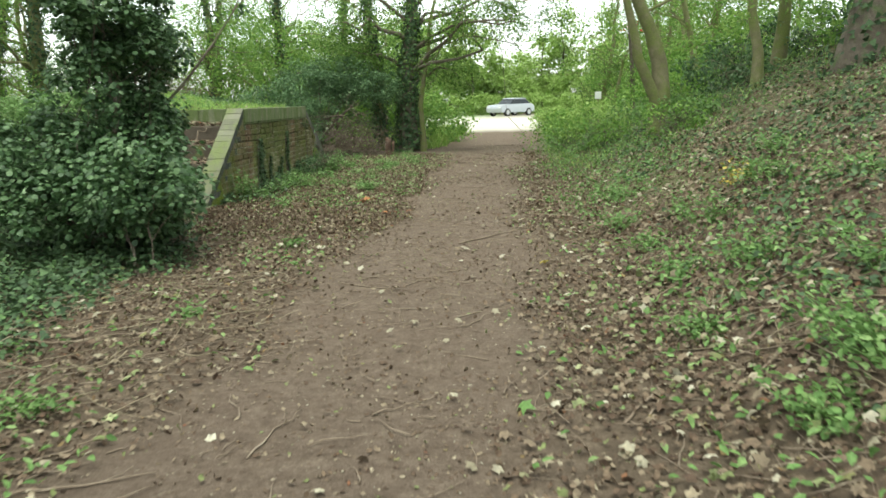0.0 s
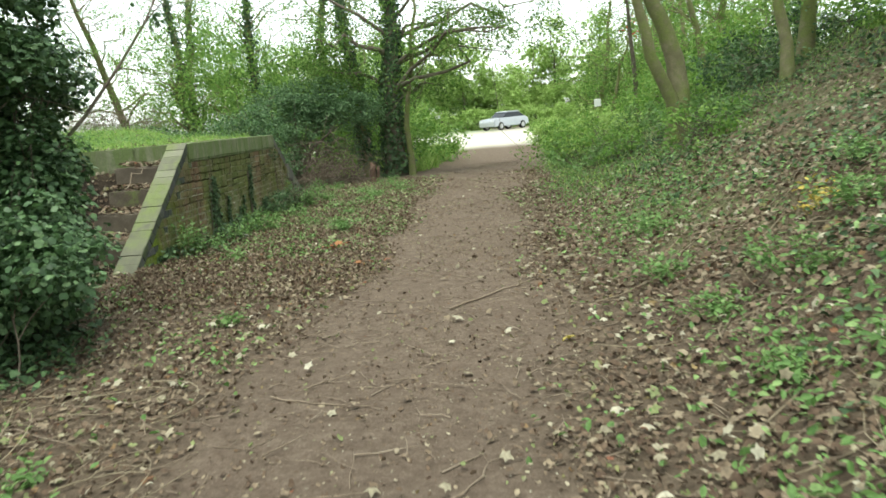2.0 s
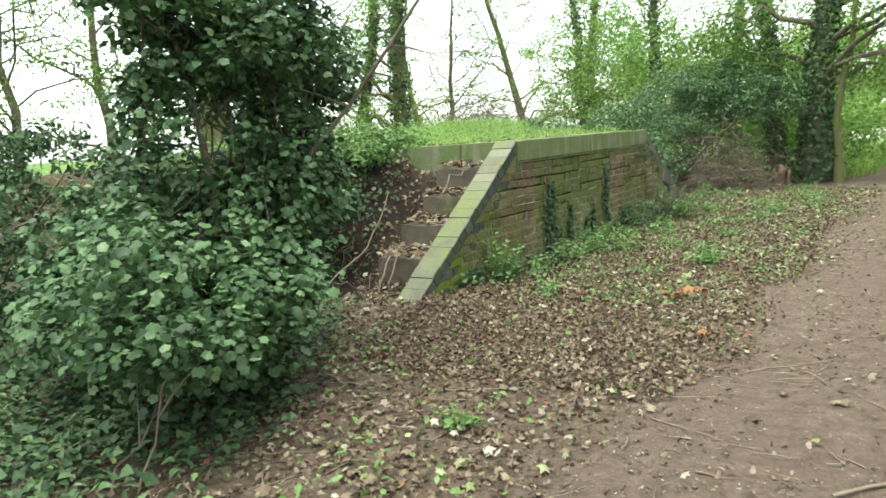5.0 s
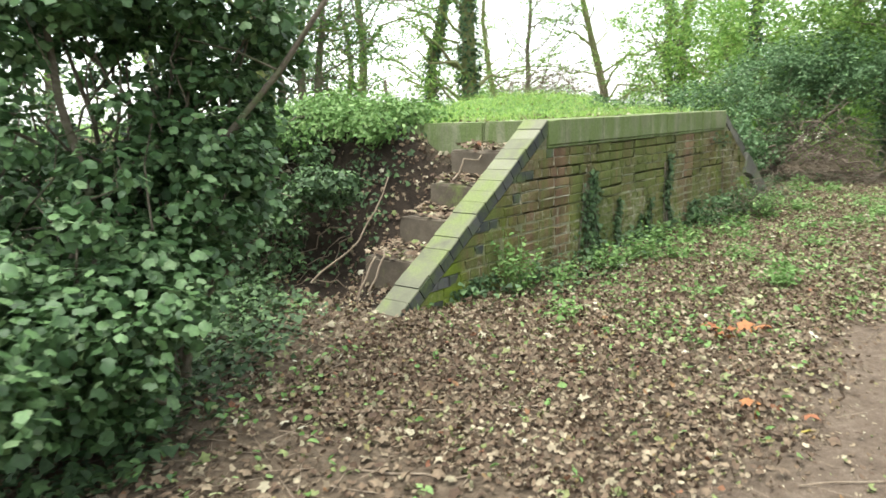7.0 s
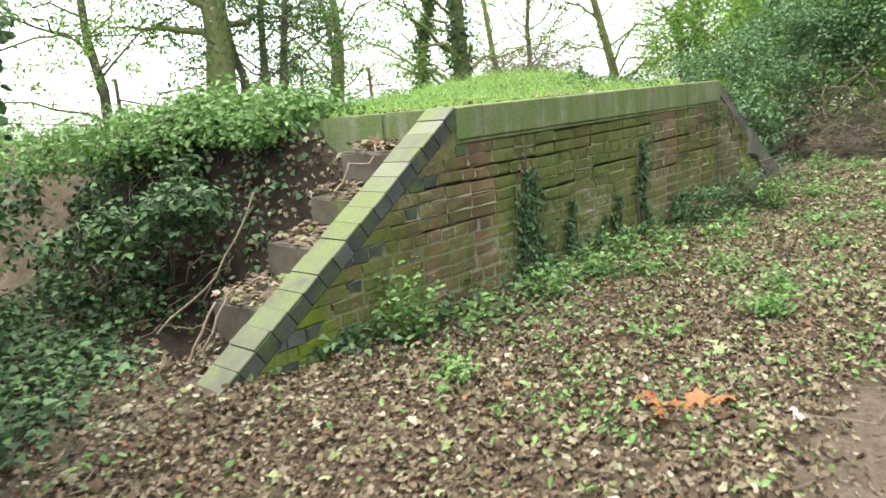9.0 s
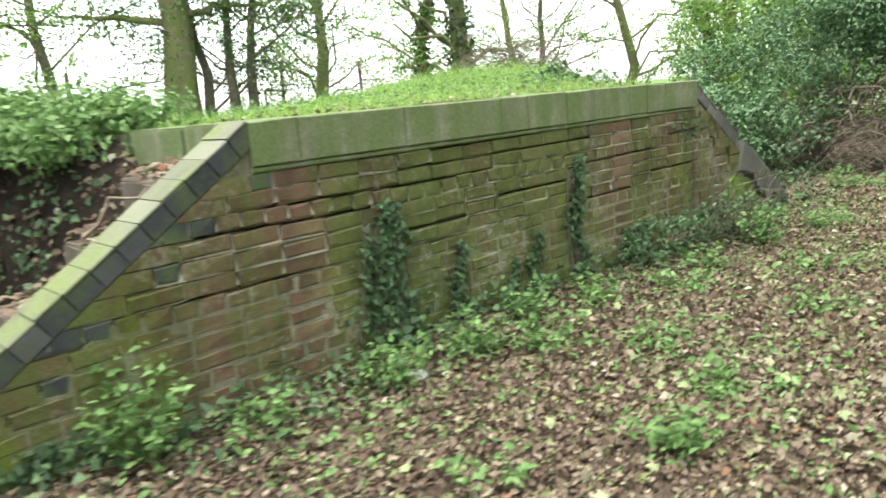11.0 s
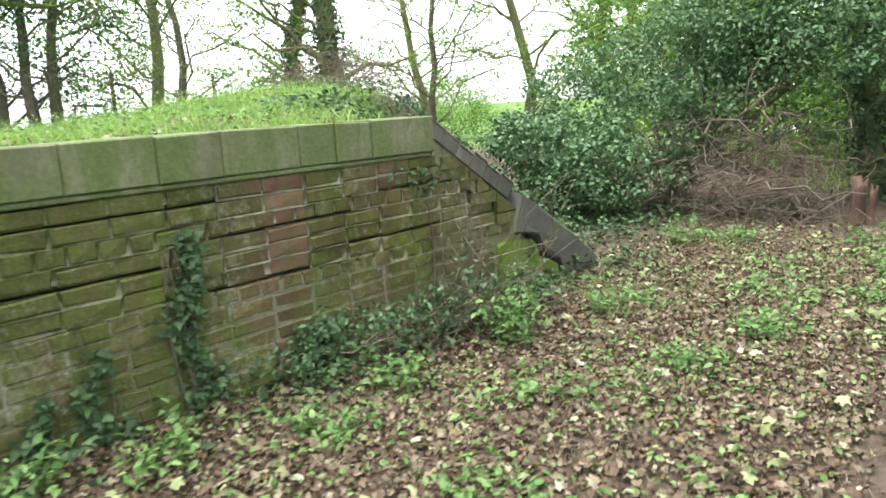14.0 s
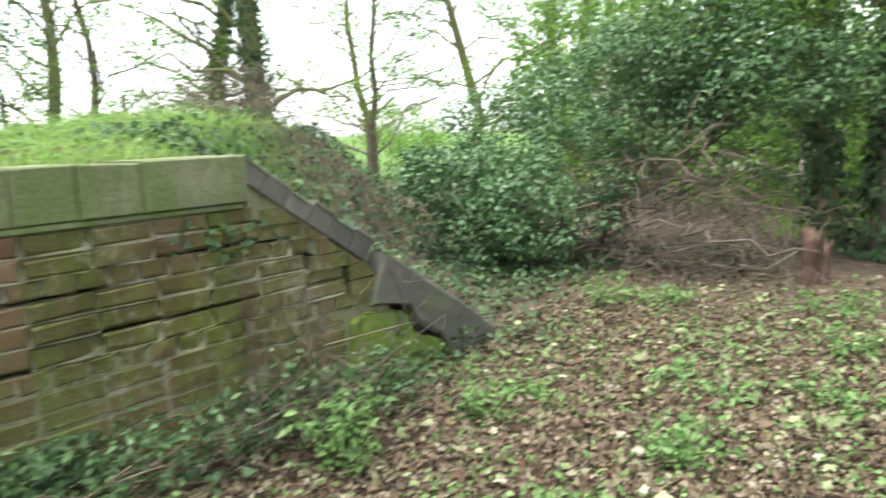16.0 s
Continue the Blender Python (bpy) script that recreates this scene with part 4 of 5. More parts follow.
for i in range(34):
    y = 15.5 + i * 0.85
    x = float(path_right(np.array(y))) + 0.75 + rng.uniform(0, 2.4) * (0.4 + i / 34) - 0.3 * (y > 22)
    z = float(height(x, y))
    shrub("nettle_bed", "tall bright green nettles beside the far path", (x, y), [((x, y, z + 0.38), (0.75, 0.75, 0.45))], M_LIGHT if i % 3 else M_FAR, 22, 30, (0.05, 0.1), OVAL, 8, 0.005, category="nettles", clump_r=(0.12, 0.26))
sign = thing("small_sign", "small white sign plate on a thin wooden post", "sign", on_ground(5.0, 24.0, -0.05))
zs = 1.5 - sign.location.z
v, f = tube(np.array([(0, 0, 0), (0, 0, zs * 0.5), (0, 0, zs)]), 0.03, 6)
shown("post", mesh_of("post", v, f), M_DEADWOOD, sign)
bm = bmesh.new()
bmesh.ops.create_cube(bm, size=1, matrix=Matrix.Translation((0, -0.045, zs - 0.12)) @ Matrix.Diagonal((0.2, 0.02, 0.22, 1)))
bmesh.ops.bevel(bm, geom=bm.edges[:], offset=0.006, segments=1, affect="EDGES")
part("plate", bm, surface("white_sign_paint", [(0.0, (0.62, 0.63, 0.6)), (1.0, (0.8, 0.8, 0.78))], 4, 60, 0.5, 0.1), sign, "white painted plate")
# ---- ground cover ----


def wall_sd(x, y):
    return (x - OX) * UX + (y - OY) * UY, (x - OX) * UY - (y - OY) * UX


def off_wall(x, y):
    s, d = wall_sd(x, y)
    return ~((s > -0.05) & (s < S3 + 0.05) & (d > -0.36) & (d < 0.015))


def litter_keep(x, y):
    s, d = wall_sd(x, y)
    p = path_amount(x, y)
    patch = 0.55 + 0.45 * wob(x, y, 1.7, 0.4)
    k = (1 - 0.95 * p) * (0.45 + 0.55 * patch)
    k = np.where(x > path_right(y) + 0.2, k * (0.95 - 0.6 * step_(10, 15, y)), k)
    k = np.where((x < -2.4) & (y < 8.2), k * 0.85, k)
    k = np.where((d < -0.3) & (s > 1.9), k * 0.2, k)
    k = np.where((d < -1.0) & (s > 0.2) & (s < 1.5), k * 0.6, k)
    return k * off_wall(x, y) * (1 - 0.6 * step_(16, 22, y))


ground_leaves("leaf_litter", LOBED, 34000, (-6.2, 4.2, -1.5, 19), litter_keep, (0.026, 0.064), M_LITTER, "thick brown and tan fallen leaves", tilt=0.42)
ground_leaves("leaf_litter", CURLED, 140000, (-4.0, 3.6, 0.4, 18.5), litter_keep, (0.014, 0.04), M_LITTER, "curled and broken brown fallen leaves", tilt=0.55)
ground_leaves("leaf_litter", CURLED, 64000, (-2.75, -0.3, 7.4, 17.5), litter_keep, (0.015, 0.042), M_LITTER, "curled brown leaves drifted before the wall", (0.008, 0.035), tilt=0.5)
ground_leaves("green_leaf_litter", LOBED, 4800, (-3.2, 1.6, 1.0, 18), lambda x, y: litter_keep(x, y) * np.clip(0.15 + 0.7 * step_(9, 12, y), 0, 1), (0.028, 0.075), M_GREENLEAF, "freshly fallen pale green leaves", (0.015, 0.045), 0.35)
ground_leaves("leaf_litter", SLIM, 45000, (-4.4, 3.6, 0.4, 18), litter_keep, (0.012, 0.035), M_LITTER, "small crumbled bits of dead leaf", tilt=0.6)
ground_leaves("pale_leaf_litter", LOBED, 4600, (-4.4, 3.8, 0.4, 18), lambda x, y: litter_keep(x, y) * 0.8 + 0.06 * path_amount(x, y), (0.028, 0.066), M_PALE, "pale undersides of fallen leaves", (0.012, 0.04), 0.35)
ground_leaves("bank_leaf_litter", LOBED, 26000, (0.6, 6.6, 0.6, 14), lambda x, y: step_(-0.1, 0.4, x - path_right(y)) * np.clip(0.6 + 0.5 * wob(x, y, 1.8, 0.3), 0.1, 1), (0.025, 0.065), M_LITTER, "dead brown leaves lying over the bank", (0.01, 0.06), 0.45)
ground_leaves("bank_pale_leaves", LOBED, 1300, (0.6, 6.0, 0.6, 12), lambda x, y: step_(-0.1, 0.4, x - path_right(y)) * 0.8, (0.03, 0.07), M_PALE, "pale curled leaves on the bank", (0.02, 0.07), 0.45)
ground_leaves("path_leaf_scraps", CURLED, 80000, (-1.9, 2.4, 0.3, 22), lambda x, y: path_amount(x, y) * np.clip(0.5 + 0.55 * wob(x, y, 2.2, 1.0), 0.12, 1), (0.007, 0.028), M_LITTER, "small leaf scraps trodden into the path", (-0.002, 0.003), 0.16)
ground_leaves("path_chips", SLIM, 15000, (-1.9, 2.4, 0.3, 24), lambda x, y: path_amount(x, y) * 0.6, (0.007, 0.02), M_PALE, "pale chips and leaf scraps on the earth path", (0.001, 0.006), 0.2)
ground_leaves("ground_ivy", IVYLEAF, 40000, (-8.0, -1.5, -1.0, 8.8), lambda x, y: step_(-8, -6, x + 0.6 * wob(x, y, 1.1, 0.9)) * step_(-1, 1.2, y + 0.5 * wob(x, y, 1.3, 2.2)) * step_(-1.75, -2.6, x + 0.35 * wob(x, y, 1.5, 0.2)) * off_wall(x, y) * step_(0.35, -0.5, x + 2.35 + 0.65 * np.maximum(0, y - 6.8) + 0.25 * wob(x, y, 2.6, 1.2)), (0.035, 0.075), M_IVY, "dark ivy carpet on the ground", (0.02, 0.12), 0.4, category="ivy")
ground_leaves("ground_ivy", IVYLEAF, 16000, (-6.5, -1.4, 14.4, 19.5), lambda x, y: off_wall(x, y) * step_(-0.35, 0.1, -wall_sd(x, y)[1] + 0.12 * (y - 16) * (y > 16)) * (wall_sd(x, y)[0] > 5.6) * ((wall_sd(x, y)[1] > -1.9) | (y > 17.6) | (slope_normal(x, y)[:, 2] < 0.95)) * np.clip(step_(-0.2, -0.7, wall_sd(x, y)[1] + 0.25 * wob(x, y, 2.0, 0.4)) + step_(18.3, 18.9, y), 0.04, 1), (0.03, 0.065), M_IVY, "ivy covering the slope at the end of the platform", (0.02, 0.14), 0.45, category="ivy")
ground_leaves("step_bank_ivy", IVYLEAF, 9000, (-6.2, -3.4, 7.8, 10.7), lambda x, y: step_(-1.1, -1.6, wall_sd(x, y)[1]) * np.clip(0.45 + 0.5 * wob(x, y, 2.4, 0.8), 0, 1), (0.03, 0.065), M_IVY, "ivy trailing over the earth bank by the steps", (0.02, 0.16), 0.5, category="ivy")
ground_leaves("ground_ivy", IVYLEAF, 15000, (-4.4, -1.9, 2.0, 8.9), lambda x, y: step_(-1.9, -2.5, x + 0.3 * wob(x, y, 1.7, 0.5)) * off_wall(x, y) * step_(0.4, -0.5, x + 2.3 + 0.65 * np.maximum(0, y - 6.8) + 0.25 * wob(x, y, 2.6, 1.2)), (0.028, 0.06), M_IVY, "dark ivy leaves under the shrub", (0.01, 0.08), 0.4, category="ivy")
ground_leaves("wall_side_seedlings", OVAL, 16000, (-2.7, -0.3, 9.2, 17.8), lambda x, y: (1 - path_amount(x, y)) * np.clip(0.3 + 0.6 * wob(x, y, 3.1, 2.1), 0.05, 1) * off_wall(x, y) * (wall_sd(x, y)[1] > 0), (0.018, 0.045), M_WEED, "small green seedlings in the litter before the wall", (0.015, 0.05), 0.45, category="herbs")
ground_leaves("bank_greenery", OVAL, 60000, (0.7, 6.6, 0.5, 22), lambda x, y: step_(-0.1, 0.6, x - path_right(y)) * np.clip(0.4 + 0.6 * wob(x, y, 1.9, 1.3) + 0.5 * step_(7, 12, y), 0.05, 1) * (1 - 0.6 * step_(1.3, 2.2, x - path_right(y)) * step_(18, 13, y)), (0.02, 0.055), M_WEED, "mixed green herbs on the bank", (0.02, 0.2), 0.55, category="herbs")
ground_leaves("bank_ivy", IVYLEAF, 46000, (1.4, 7.8, 0.8, 15), lambda x, y: step_(0.5, 1.5, x - path_right(y)) * np.clip(0.35 + 0.7 * wob(x, y, 1.3, 2.3), 0.05, 1), (0.03, 0.065), M_IVY, "patches of ivy on the bank", (0.02, 0.1), 0.45, category="ivy")
ground_leaves("path_side_greens", OVAL, 22000, (-2.8, 1.4, 0.8, 19), lambda x, y: (1 - path_amount(x, y)) * np.clip(-0.1 + 0.8 * wob(x, y, 2.1, 4.1), 0.08, 1) * off_wall(x, y) * (wall_sd(x, y)[1] > 0), (0.025, 0.06), M_WEED, "small green seedlings among the fallen leaves", (0.015, 0.07), 0.4, category="herbs")
ground_leaves("wall_foot_greens", IVYLEAF, 5200, (-2.9, -1.5, 9.2, 16.2), lambda x, y: step_(0.6, 0.05, wall_sd(x, y)[1] + 0.2 * wob(x, y, 2.3, 0.9)) * off_wall(x, y) * (wall_sd(x, y)[1] > 0), (0.03, 0.065), M_IVY, "ivy and seedlings along the foot of the wall", (0.02, 0.16), 0.5, category="ivy")


def grass(name, n, box, keep, size, label, lift=0.0):
    x, y = scatter(n, *box, keep)
    P = np.stack([x, y, height(x, y) - 0.01 + lift], -1)
    along = np.stack([rng.normal(0, 0.45, len(x)), rng.normal(0, 0.45, len(x)), np.ones(len(x))], -1)
    N = rng.normal(size=P.shape)
    N[:, 2] *= 0.2
    return leaf_mesh(name, BLADE, P, N, rng.uniform(*size, len(x)), M_GRASS, None, along, label=label, category="grass", kind="stuff")


def platform_keep(x, y):
    s, d = wall_sd(x, y)
    return (d < -0.3) * step_(1.85, 2.1, s) * step_(7.8, 6.4, s + 0.3 * d) * np.clip(0.5 + 0.45 * wob(x, y, 1.6, 0.6) + 0.4 * wob(x, y, 5.0, 1.6), 0.04, 1)


grass("platform_grass", 76000, (-11, -2.6, 10.3, 19), platform_keep, (0.025, 0.125), "bright green grass on top of the platform")
ground_leaves("platform_herbs", OVAL, 22000, (-10, -2.6, 10.3, 18.5), platform_keep, (0.016, 0.038), M_WEED, "small bright herbs in the platform grass", (0.02, 0.14), 0.5, category="herbs")
grass("bank_grass", 26000, (1.0, 8, 9, 34), lambda x, y: step_(0.1, 0.8, x - path_right(y)) * step_(9, 15, y) * (1 - 0.75 * step_(1.2, 2.2, x - path_right(y)) * step_(20, 13, y)), (0.08, 0.22), "long grass on the bank")
grass("path_edge_grass", 20000, (-2.5, 2.5, 20.8, 33), lambda x, y: step_(0.2, 0.5, path_left(y) - x) * step_(3, 1.0, path_left(y) - x), (0.18, 0.42), "grass tuft beside the far path")

# ---- weeds, sticks and single leaves ----
for x, y, tall, wide, n in ((-1.10, 10.98, 0.16, 0.2, 150), (-1.41, 6.76, 0.1, 0.14, 90), (-2.6, 9.75, 0.5, 0.2, 200), (-2.45, 10.2, 0.2, 0.2, 90), (-1.31, 15.84, 0.14, 0.2, 90), (-1.03, 15.73, 0.1, 0.2, 90), (-1.16, 11.6, 0.12, 0.25, 120), (-2.02, 14.18, 0.34, 0.22, 230), (-1.01, 15.02, 0.12, 0.28, 190), (-1.04, 14.3, 0.14, 0.22, 130),
                            (-1.93, 17.4, 0.14, 0.24, 120), (-0.55, 15.9, 0.12, 0.3, 150), (-2.07, 9.4, 0.14, 0.2, 100), (-1.8, 3.0, 0.1, 0.25, 130), (-1.63, 4.5, 0.06, 0.2, 80), (-2.25, 11.2, 0.2, 0.28, 170), (-1.7, 11.9, 0.1, 0.22, 110), (-2.3, 12.3, 0.16, 0.24, 130), (-2.35, 10.75, 0.22, 0.25, 170), (-2.1, 11.6, 0.16, 0.3, 170), (-2.4, 11.8, 0.24, 0.22, 150), (-2.0, 12.9, 0.12, 0.24, 120), (-2.2, 13.4, 0.16, 0.22, 120), (-1.5, 13.6, 0.1, 0.25, 110), (-1.75, 15.3, 0.1, 0.2, 90), (-0.7, 16.8, 0.12, 0.3, 130), (-1.5, 10.4, 0.08, 0.18, 70), (-1.85, 14.9, 0.2, 0.2, 120),
                            (-1.2, 12.9, 0.1, 0.22, 110), (1.75, 2.7, 0.22, 0.45, 420), (1.35, 2.5, 0.12, 0.3, 200), (2.3, 2.9, 0.25, 0.4, 300), (1.3, 3.6, 0.1, 0.25, 140), (1.9, 4.4, 0.16, 0.3, 190), (1.55, 5.6, 0.12, 0.25, 140), (2.9, 5.2, 0.2, 0.35, 190), (3.2, 7.0, 0.2, 0.4, 200), (1.5, 4.6, 0.14, 0.28, 140), (2.0, 5.6, 0.22, 0.3, 170), (1.6, 6.6, 0.18, 0.3, 160), (2.7, 6.2, 0.24, 0.34, 170), (2.2, 3.6, 0.2, 0.35, 180), (1.9, 8.0, 0.25, 0.35, 180), (-2.3, 17.2, 0.25, 0.35, 160), (-0.9, 17.6, 0.18, 0.4, 170)):
    weed(x, y, tall, wide, n)
weed(2.56, 6.5, 0.22, 0.16, 80, M_YELLOW, "small plant with yellowing leaves on the bank")
for a, b, r in (((0.14, 6.72), (1.0, 7.45), 0.011), ((-0.75, 5.2), (-0.2, 5.0), 0.007), ((-0.3, 2.95), (-0.05, 3.1), 0.006), ((-1.55, 2.55), (-1.3, 2.85), 0.008), ((-1.5, 2.3), (-1.05, 2.45), 0.008), ((-0.75, 2.6), (-0.62, 3.0), 0.006), ((0.7, 2.75), (1.0, 3.1), 0.009), ((-2.3, 4.0), (-1.5, 4.2), 0.009),
                ((-2.0, 5.1), (-1.3, 4.7), 0.007), ((-1.7, 7.2), (-0.9, 7.7), 0.007), ((1.4, 3.3), (2.4, 4.2), 0.01), ((1.2, 4.4), (1.7, 4.6), 0.012), ((0.2, 8.9), (0.6, 9.0), 0.006), ((-2.3, 7.4), (-1.3, 8.2), 0.012), ((-1.9, 13.4), (-1.2, 12.8), 0.008), ((-1.6, 12.2), (-1.15, 12.0), 0.01), ((-0.9, 12.2), (-0.4, 13.2), 0.009), ((-2.2, 13.6), (-1.6, 13.9), 0.007), ((-1.3, 16.4), (-0.4, 16.7), 0.008), ((-1.9, 15.6), (-1.5, 16.6), 0.006), ((1.3, 3.0), (2.7, 3.5), 0.008), ((1.5, 3.9), (3.0, 4.0), 0.009), ((1.35, 5.2), (2.3, 6.2), 0.008), ((1.7, 4.5), (2.6, 5.2), 0.006), ((2.0, 7.2), (3.2, 7.7), 0.01), ((-2.6, 4.9), (-1.5, 5.35), 0.007), ((-2.2, 4.6), (-1.3, 5.0), 0.005), ((-1.9, 5.6), (-1.2, 5.9), 0.005), ((-1.2, 3.4), (-0.9, 3.8), 0.005), ((0.1, 4.1), (0.35, 4.5), 0.005), ((-0.6, 7.2), (-0.1, 7.0), 0.005), ((0.5, 5.3), (0.9, 5.5), 0.005), ((-0.3, 8.0), (0.2, 8.4), 0.005), ((-2.5, 3.9), (-1.7, 4.6), 0.006), ((-2.2, 4.9), (-1.55, 4.6), 0.006), ((-2.05, 5.3), (-1.6, 4.9), 0.007), ((-2.4, 4.3), (-1.5, 4.35), 0.006), ((-1.75, 3.7), (-1.25, 4.0), 0.006), ((-2.6, 5.1), (-1.9, 5.25), 0.006), ((-1.45, 5.3), (-1.25, 4.9), 0.006), ((-1.9, 3.3), (-1.4, 3.6), 0.006), ((-2.2, 6.2), (-1.5, 6.4), 0.005), ((-1.9, 8.4), (-1.2, 8.2), 0.006), ((-1.6, 9.0), (-1.2, 9.3), 0.005), ((-2.3, 8.6), (-1.9, 8.1), 0.006)):
    stick(a, b, r * 0.72)
pieces = []
x, y = scatter(5200, -3.2, 5.6, 0.5, 18, lambda x, y: (0.4 + 0.6 * (1 - path_amount(x, y))) * (wall_sd(x, y)[1] > 0.05))
for px, py in zip(x, y):
    a, L = rng.uniform(0, np.pi), rng.uniform(0.05, 0.32) * (1 + 0.9 * (px > float(path_right(np.array(py))) + 0.2))
    q = np.array([[px + math.cos(a) * L * k, py + math.sin(a) * L * k, 0] for k in (-0.5, -0.15, 0.2, 0.5)]) + np.concatenate([rng.normal(0, 0.008, (4, 2)), np.zeros((4, 1))], 1)
    q[:, 2] = height(q[:, 0], q[:, 1]) + rng.uniform(0.004, 0.02)
    pieces.append(tube(q, np.linspace(0.0035, 0.0012, 4) * rng.uniform(0.5, 1.3), 4))
v, f = joined(pieces)
shown("fallen_twigs", mesh_of("fallen_twigs", v, f), M_TWIG, None, True, "scattered thin dry twigs on path and litter", "twigs", "stuff")

M_STRAW = surface("dry_straw_stalks", [(0.0, (0.11, 0.09, 0.056)), (0.5, (0.21, 0.175, 0.115)), (1.0, (0.36, 0.31, 0.22))], 6, 90, 0.9, 0.3)
for nm, box, n, ln, lab in (("dry_stalks", (-2.8, -1.15, 3.0, 5.7), 95, (0.15, 0.65), "heap of pale dry stalks beside the path"), ("bank_stalks", (1.2, 4.6, 1.8, 8.5), 190, (0.25, 1.0), "dry stalks and sticks strewn over the bank")):
    pieces = []
    x, y = scatter(n, *box, lambda x, y: 1 - 0.9 * path_amount(x, y))
    for px, py in zip(x, y):
        a, L = rng.normal(0.4, 0.9), rng.uniform(*ln)
        k = np.linspace(-0.5, 0.5, 6)
        bow = rng.normal(0, 0.16) * (0.25 - k * k) * 4 * L
        q = np.stack([px + math.cos(a) * L * k - math.sin(a) * bow, py + math.sin(a) * L * k + math.cos(a) * bow, 0 * k], -1)
        q[:, 2] = height(q[:, 0], q[:, 1]) + rng.uniform(0.015, 0.06) + rng.uniform(-0.03, 0.05) * k
        r0 = rng.uniform(0.0018, 0.0048)
        pieces.append(tube(q, np.linspace(r0, r0 * 0.5, 6), 5))
    v, f = joined(pieces)
    shown(nm, mesh_of(nm, v, f), M_STRAW, None, True, lab, "stalks", "stuff")


def fallen(name, label, x, y, n, size, material, r=0.1):
    o = on_ground(x, y)
    P = np.stack([rng.normal(0, r, n), rng.normal(0, r, n), rng.uniform(0.015, 0.05, n)], -1)
    N = np.array([0, 0, 1]) + rng.normal(0, 0.4, (n, 3))
    ob = leaf_mesh(name, LOBED, P, N, rng.uniform(*size, n), material, None, label=label, category="leaf")
    ob.location = o
    return ob


fallen("orange_fallen_leaves", "cluster of orange-brown fallen leaves by the path", -1.07, 9.6, 14, (0.06, 0.11), M_ORANGE)
fallen("orange_fallen_leaves", "two orange fallen leaves on the path edge", -0.52, 8.48, 4, (0.065, 0.095), M_ORANGE, 0.06)
fallen("yellow_fallen_leaf", "yellow fallen leaf lying on the path", -0.42, 8.42, 1, (0.085, 0.095), M_YELLOW, 0.03)
fallen("yellow_fallen_leaf", "large yellow-brown leaf on the path", 0.81, 5.95, 1, (0.1, 0.11), M_YELLOW, 0.04)
fallen("pale_fallen_leaf", "pale whitish leaf lying on the path", 0.23, 6.33, 1, (0.08, 0.09), M_PALE, 0.04)
fallen("green_fallen_leaf", "green lobed leaf lying on the path", 0.3, 2.95, 1, (0.08, 0.09), M_WEED, 0.01)
fallen("yellow_fallen_leaf", "small pale yellow leaf on the path", 0.03, 3.05, 1, (0.045, 0.05), M_PALE, 0.01)

bm = bmesh.new()
bmesh.ops.create_icosphere(bm, subdivisions=2, radius=0.045)
for vv in bm.verts:
    vv.co = Vector((vv.co.x * 1.3, vv.co.y, vv.co.z * 0.6)) * (1 + rng.normal(0, 0.06))
stone_mesh = bpy.data.meshes.new("pale_stone")
bm.to_mesh(stone_mesh)
bm.free()
shown("pale_stone", stone_mesh, surface("pale_limestone", [(0.0, (0.3, 0.29, 0.25)), (1.0, (0.55, 0.54, 0.48))], 12, 90, 0.9, 0.6), None, False, "small pale stone lying at the foot of the wall", "stone").location = on_ground(-2.3, 10.88, 0.02)

# ---- fence behind the platform ----
fence = thing("wire_fence", "old wire fence with thin leaning posts behind the platform", "fence", (-12.2, 12.0, 0.0))
posts = []
for i in range(9):
    x, y = -12.6 + 0.12 * i, 9.5 + 1.9 * i
    z = float(height(x, y))
    p = np.array([[x, y, z - 0.1], [x + rng.normal(0, 0.03), y + rng.normal(0, 0.03), z + 1.55]]) - np.array([-12.2, 12.0, 0])
    v, f = tube(np.stack([p[0], (p[0] + p[1]) / 2, p[1]]), 0.035, 6)
    shown("post", mesh_of("post", v, f), M_DEADWOOD, fence)
    posts.append(p[1])
for h in (0.1, 0.5):
    v, f = tube(np.array(posts) - np.array([0, 0, h]), 0.004, 4)
    shown("wire", mesh_of("wire", v, f), M_BLUE, fence)

# ---- parked car in the clearing ----
M_PAINT = surface("silver_car_paint", [(0.0, (0.42, 0.44, 0.47)), (1.0, (0.5, 0.52, 0.55))], 2, 200, 0.35, 0.02, 0.001, metal=0.5)
M_GLASS = surface("dark_car_glass", [(0.0, (0.02, 0.025, 0.03)), (1.0, (0.03, 0.035, 0.04))], 2, 50, 0.1, 0.0)
M_TYRE = surface("tyre_rubber", [(0.0, (0.015, 0.015, 0.015)), (1.0, (0.03, 0.03, 0.03))], 8, 90, 0.85, 0.2)
M_RIM = surface("alloy_wheel", [(0.0, (0.45, 0.45, 0.46)), (1.0, (0.6, 0.6, 0.6))], 8, 90, 0.4, 0.1, metal=0.7)
M_LAMP = surface("headlight_lens", [(0.0, (0.6, 0.62, 0.62)), (1.0, (0.75, 0.75, 0.75))], 8, 90, 0.15, 0.0)
car = thing("parked_car", "silver hatchback car parked in the sunlit clearing", "car")
car.matrix_world = pose(5.8, 62.0, 0.0, 0, 0, -48)


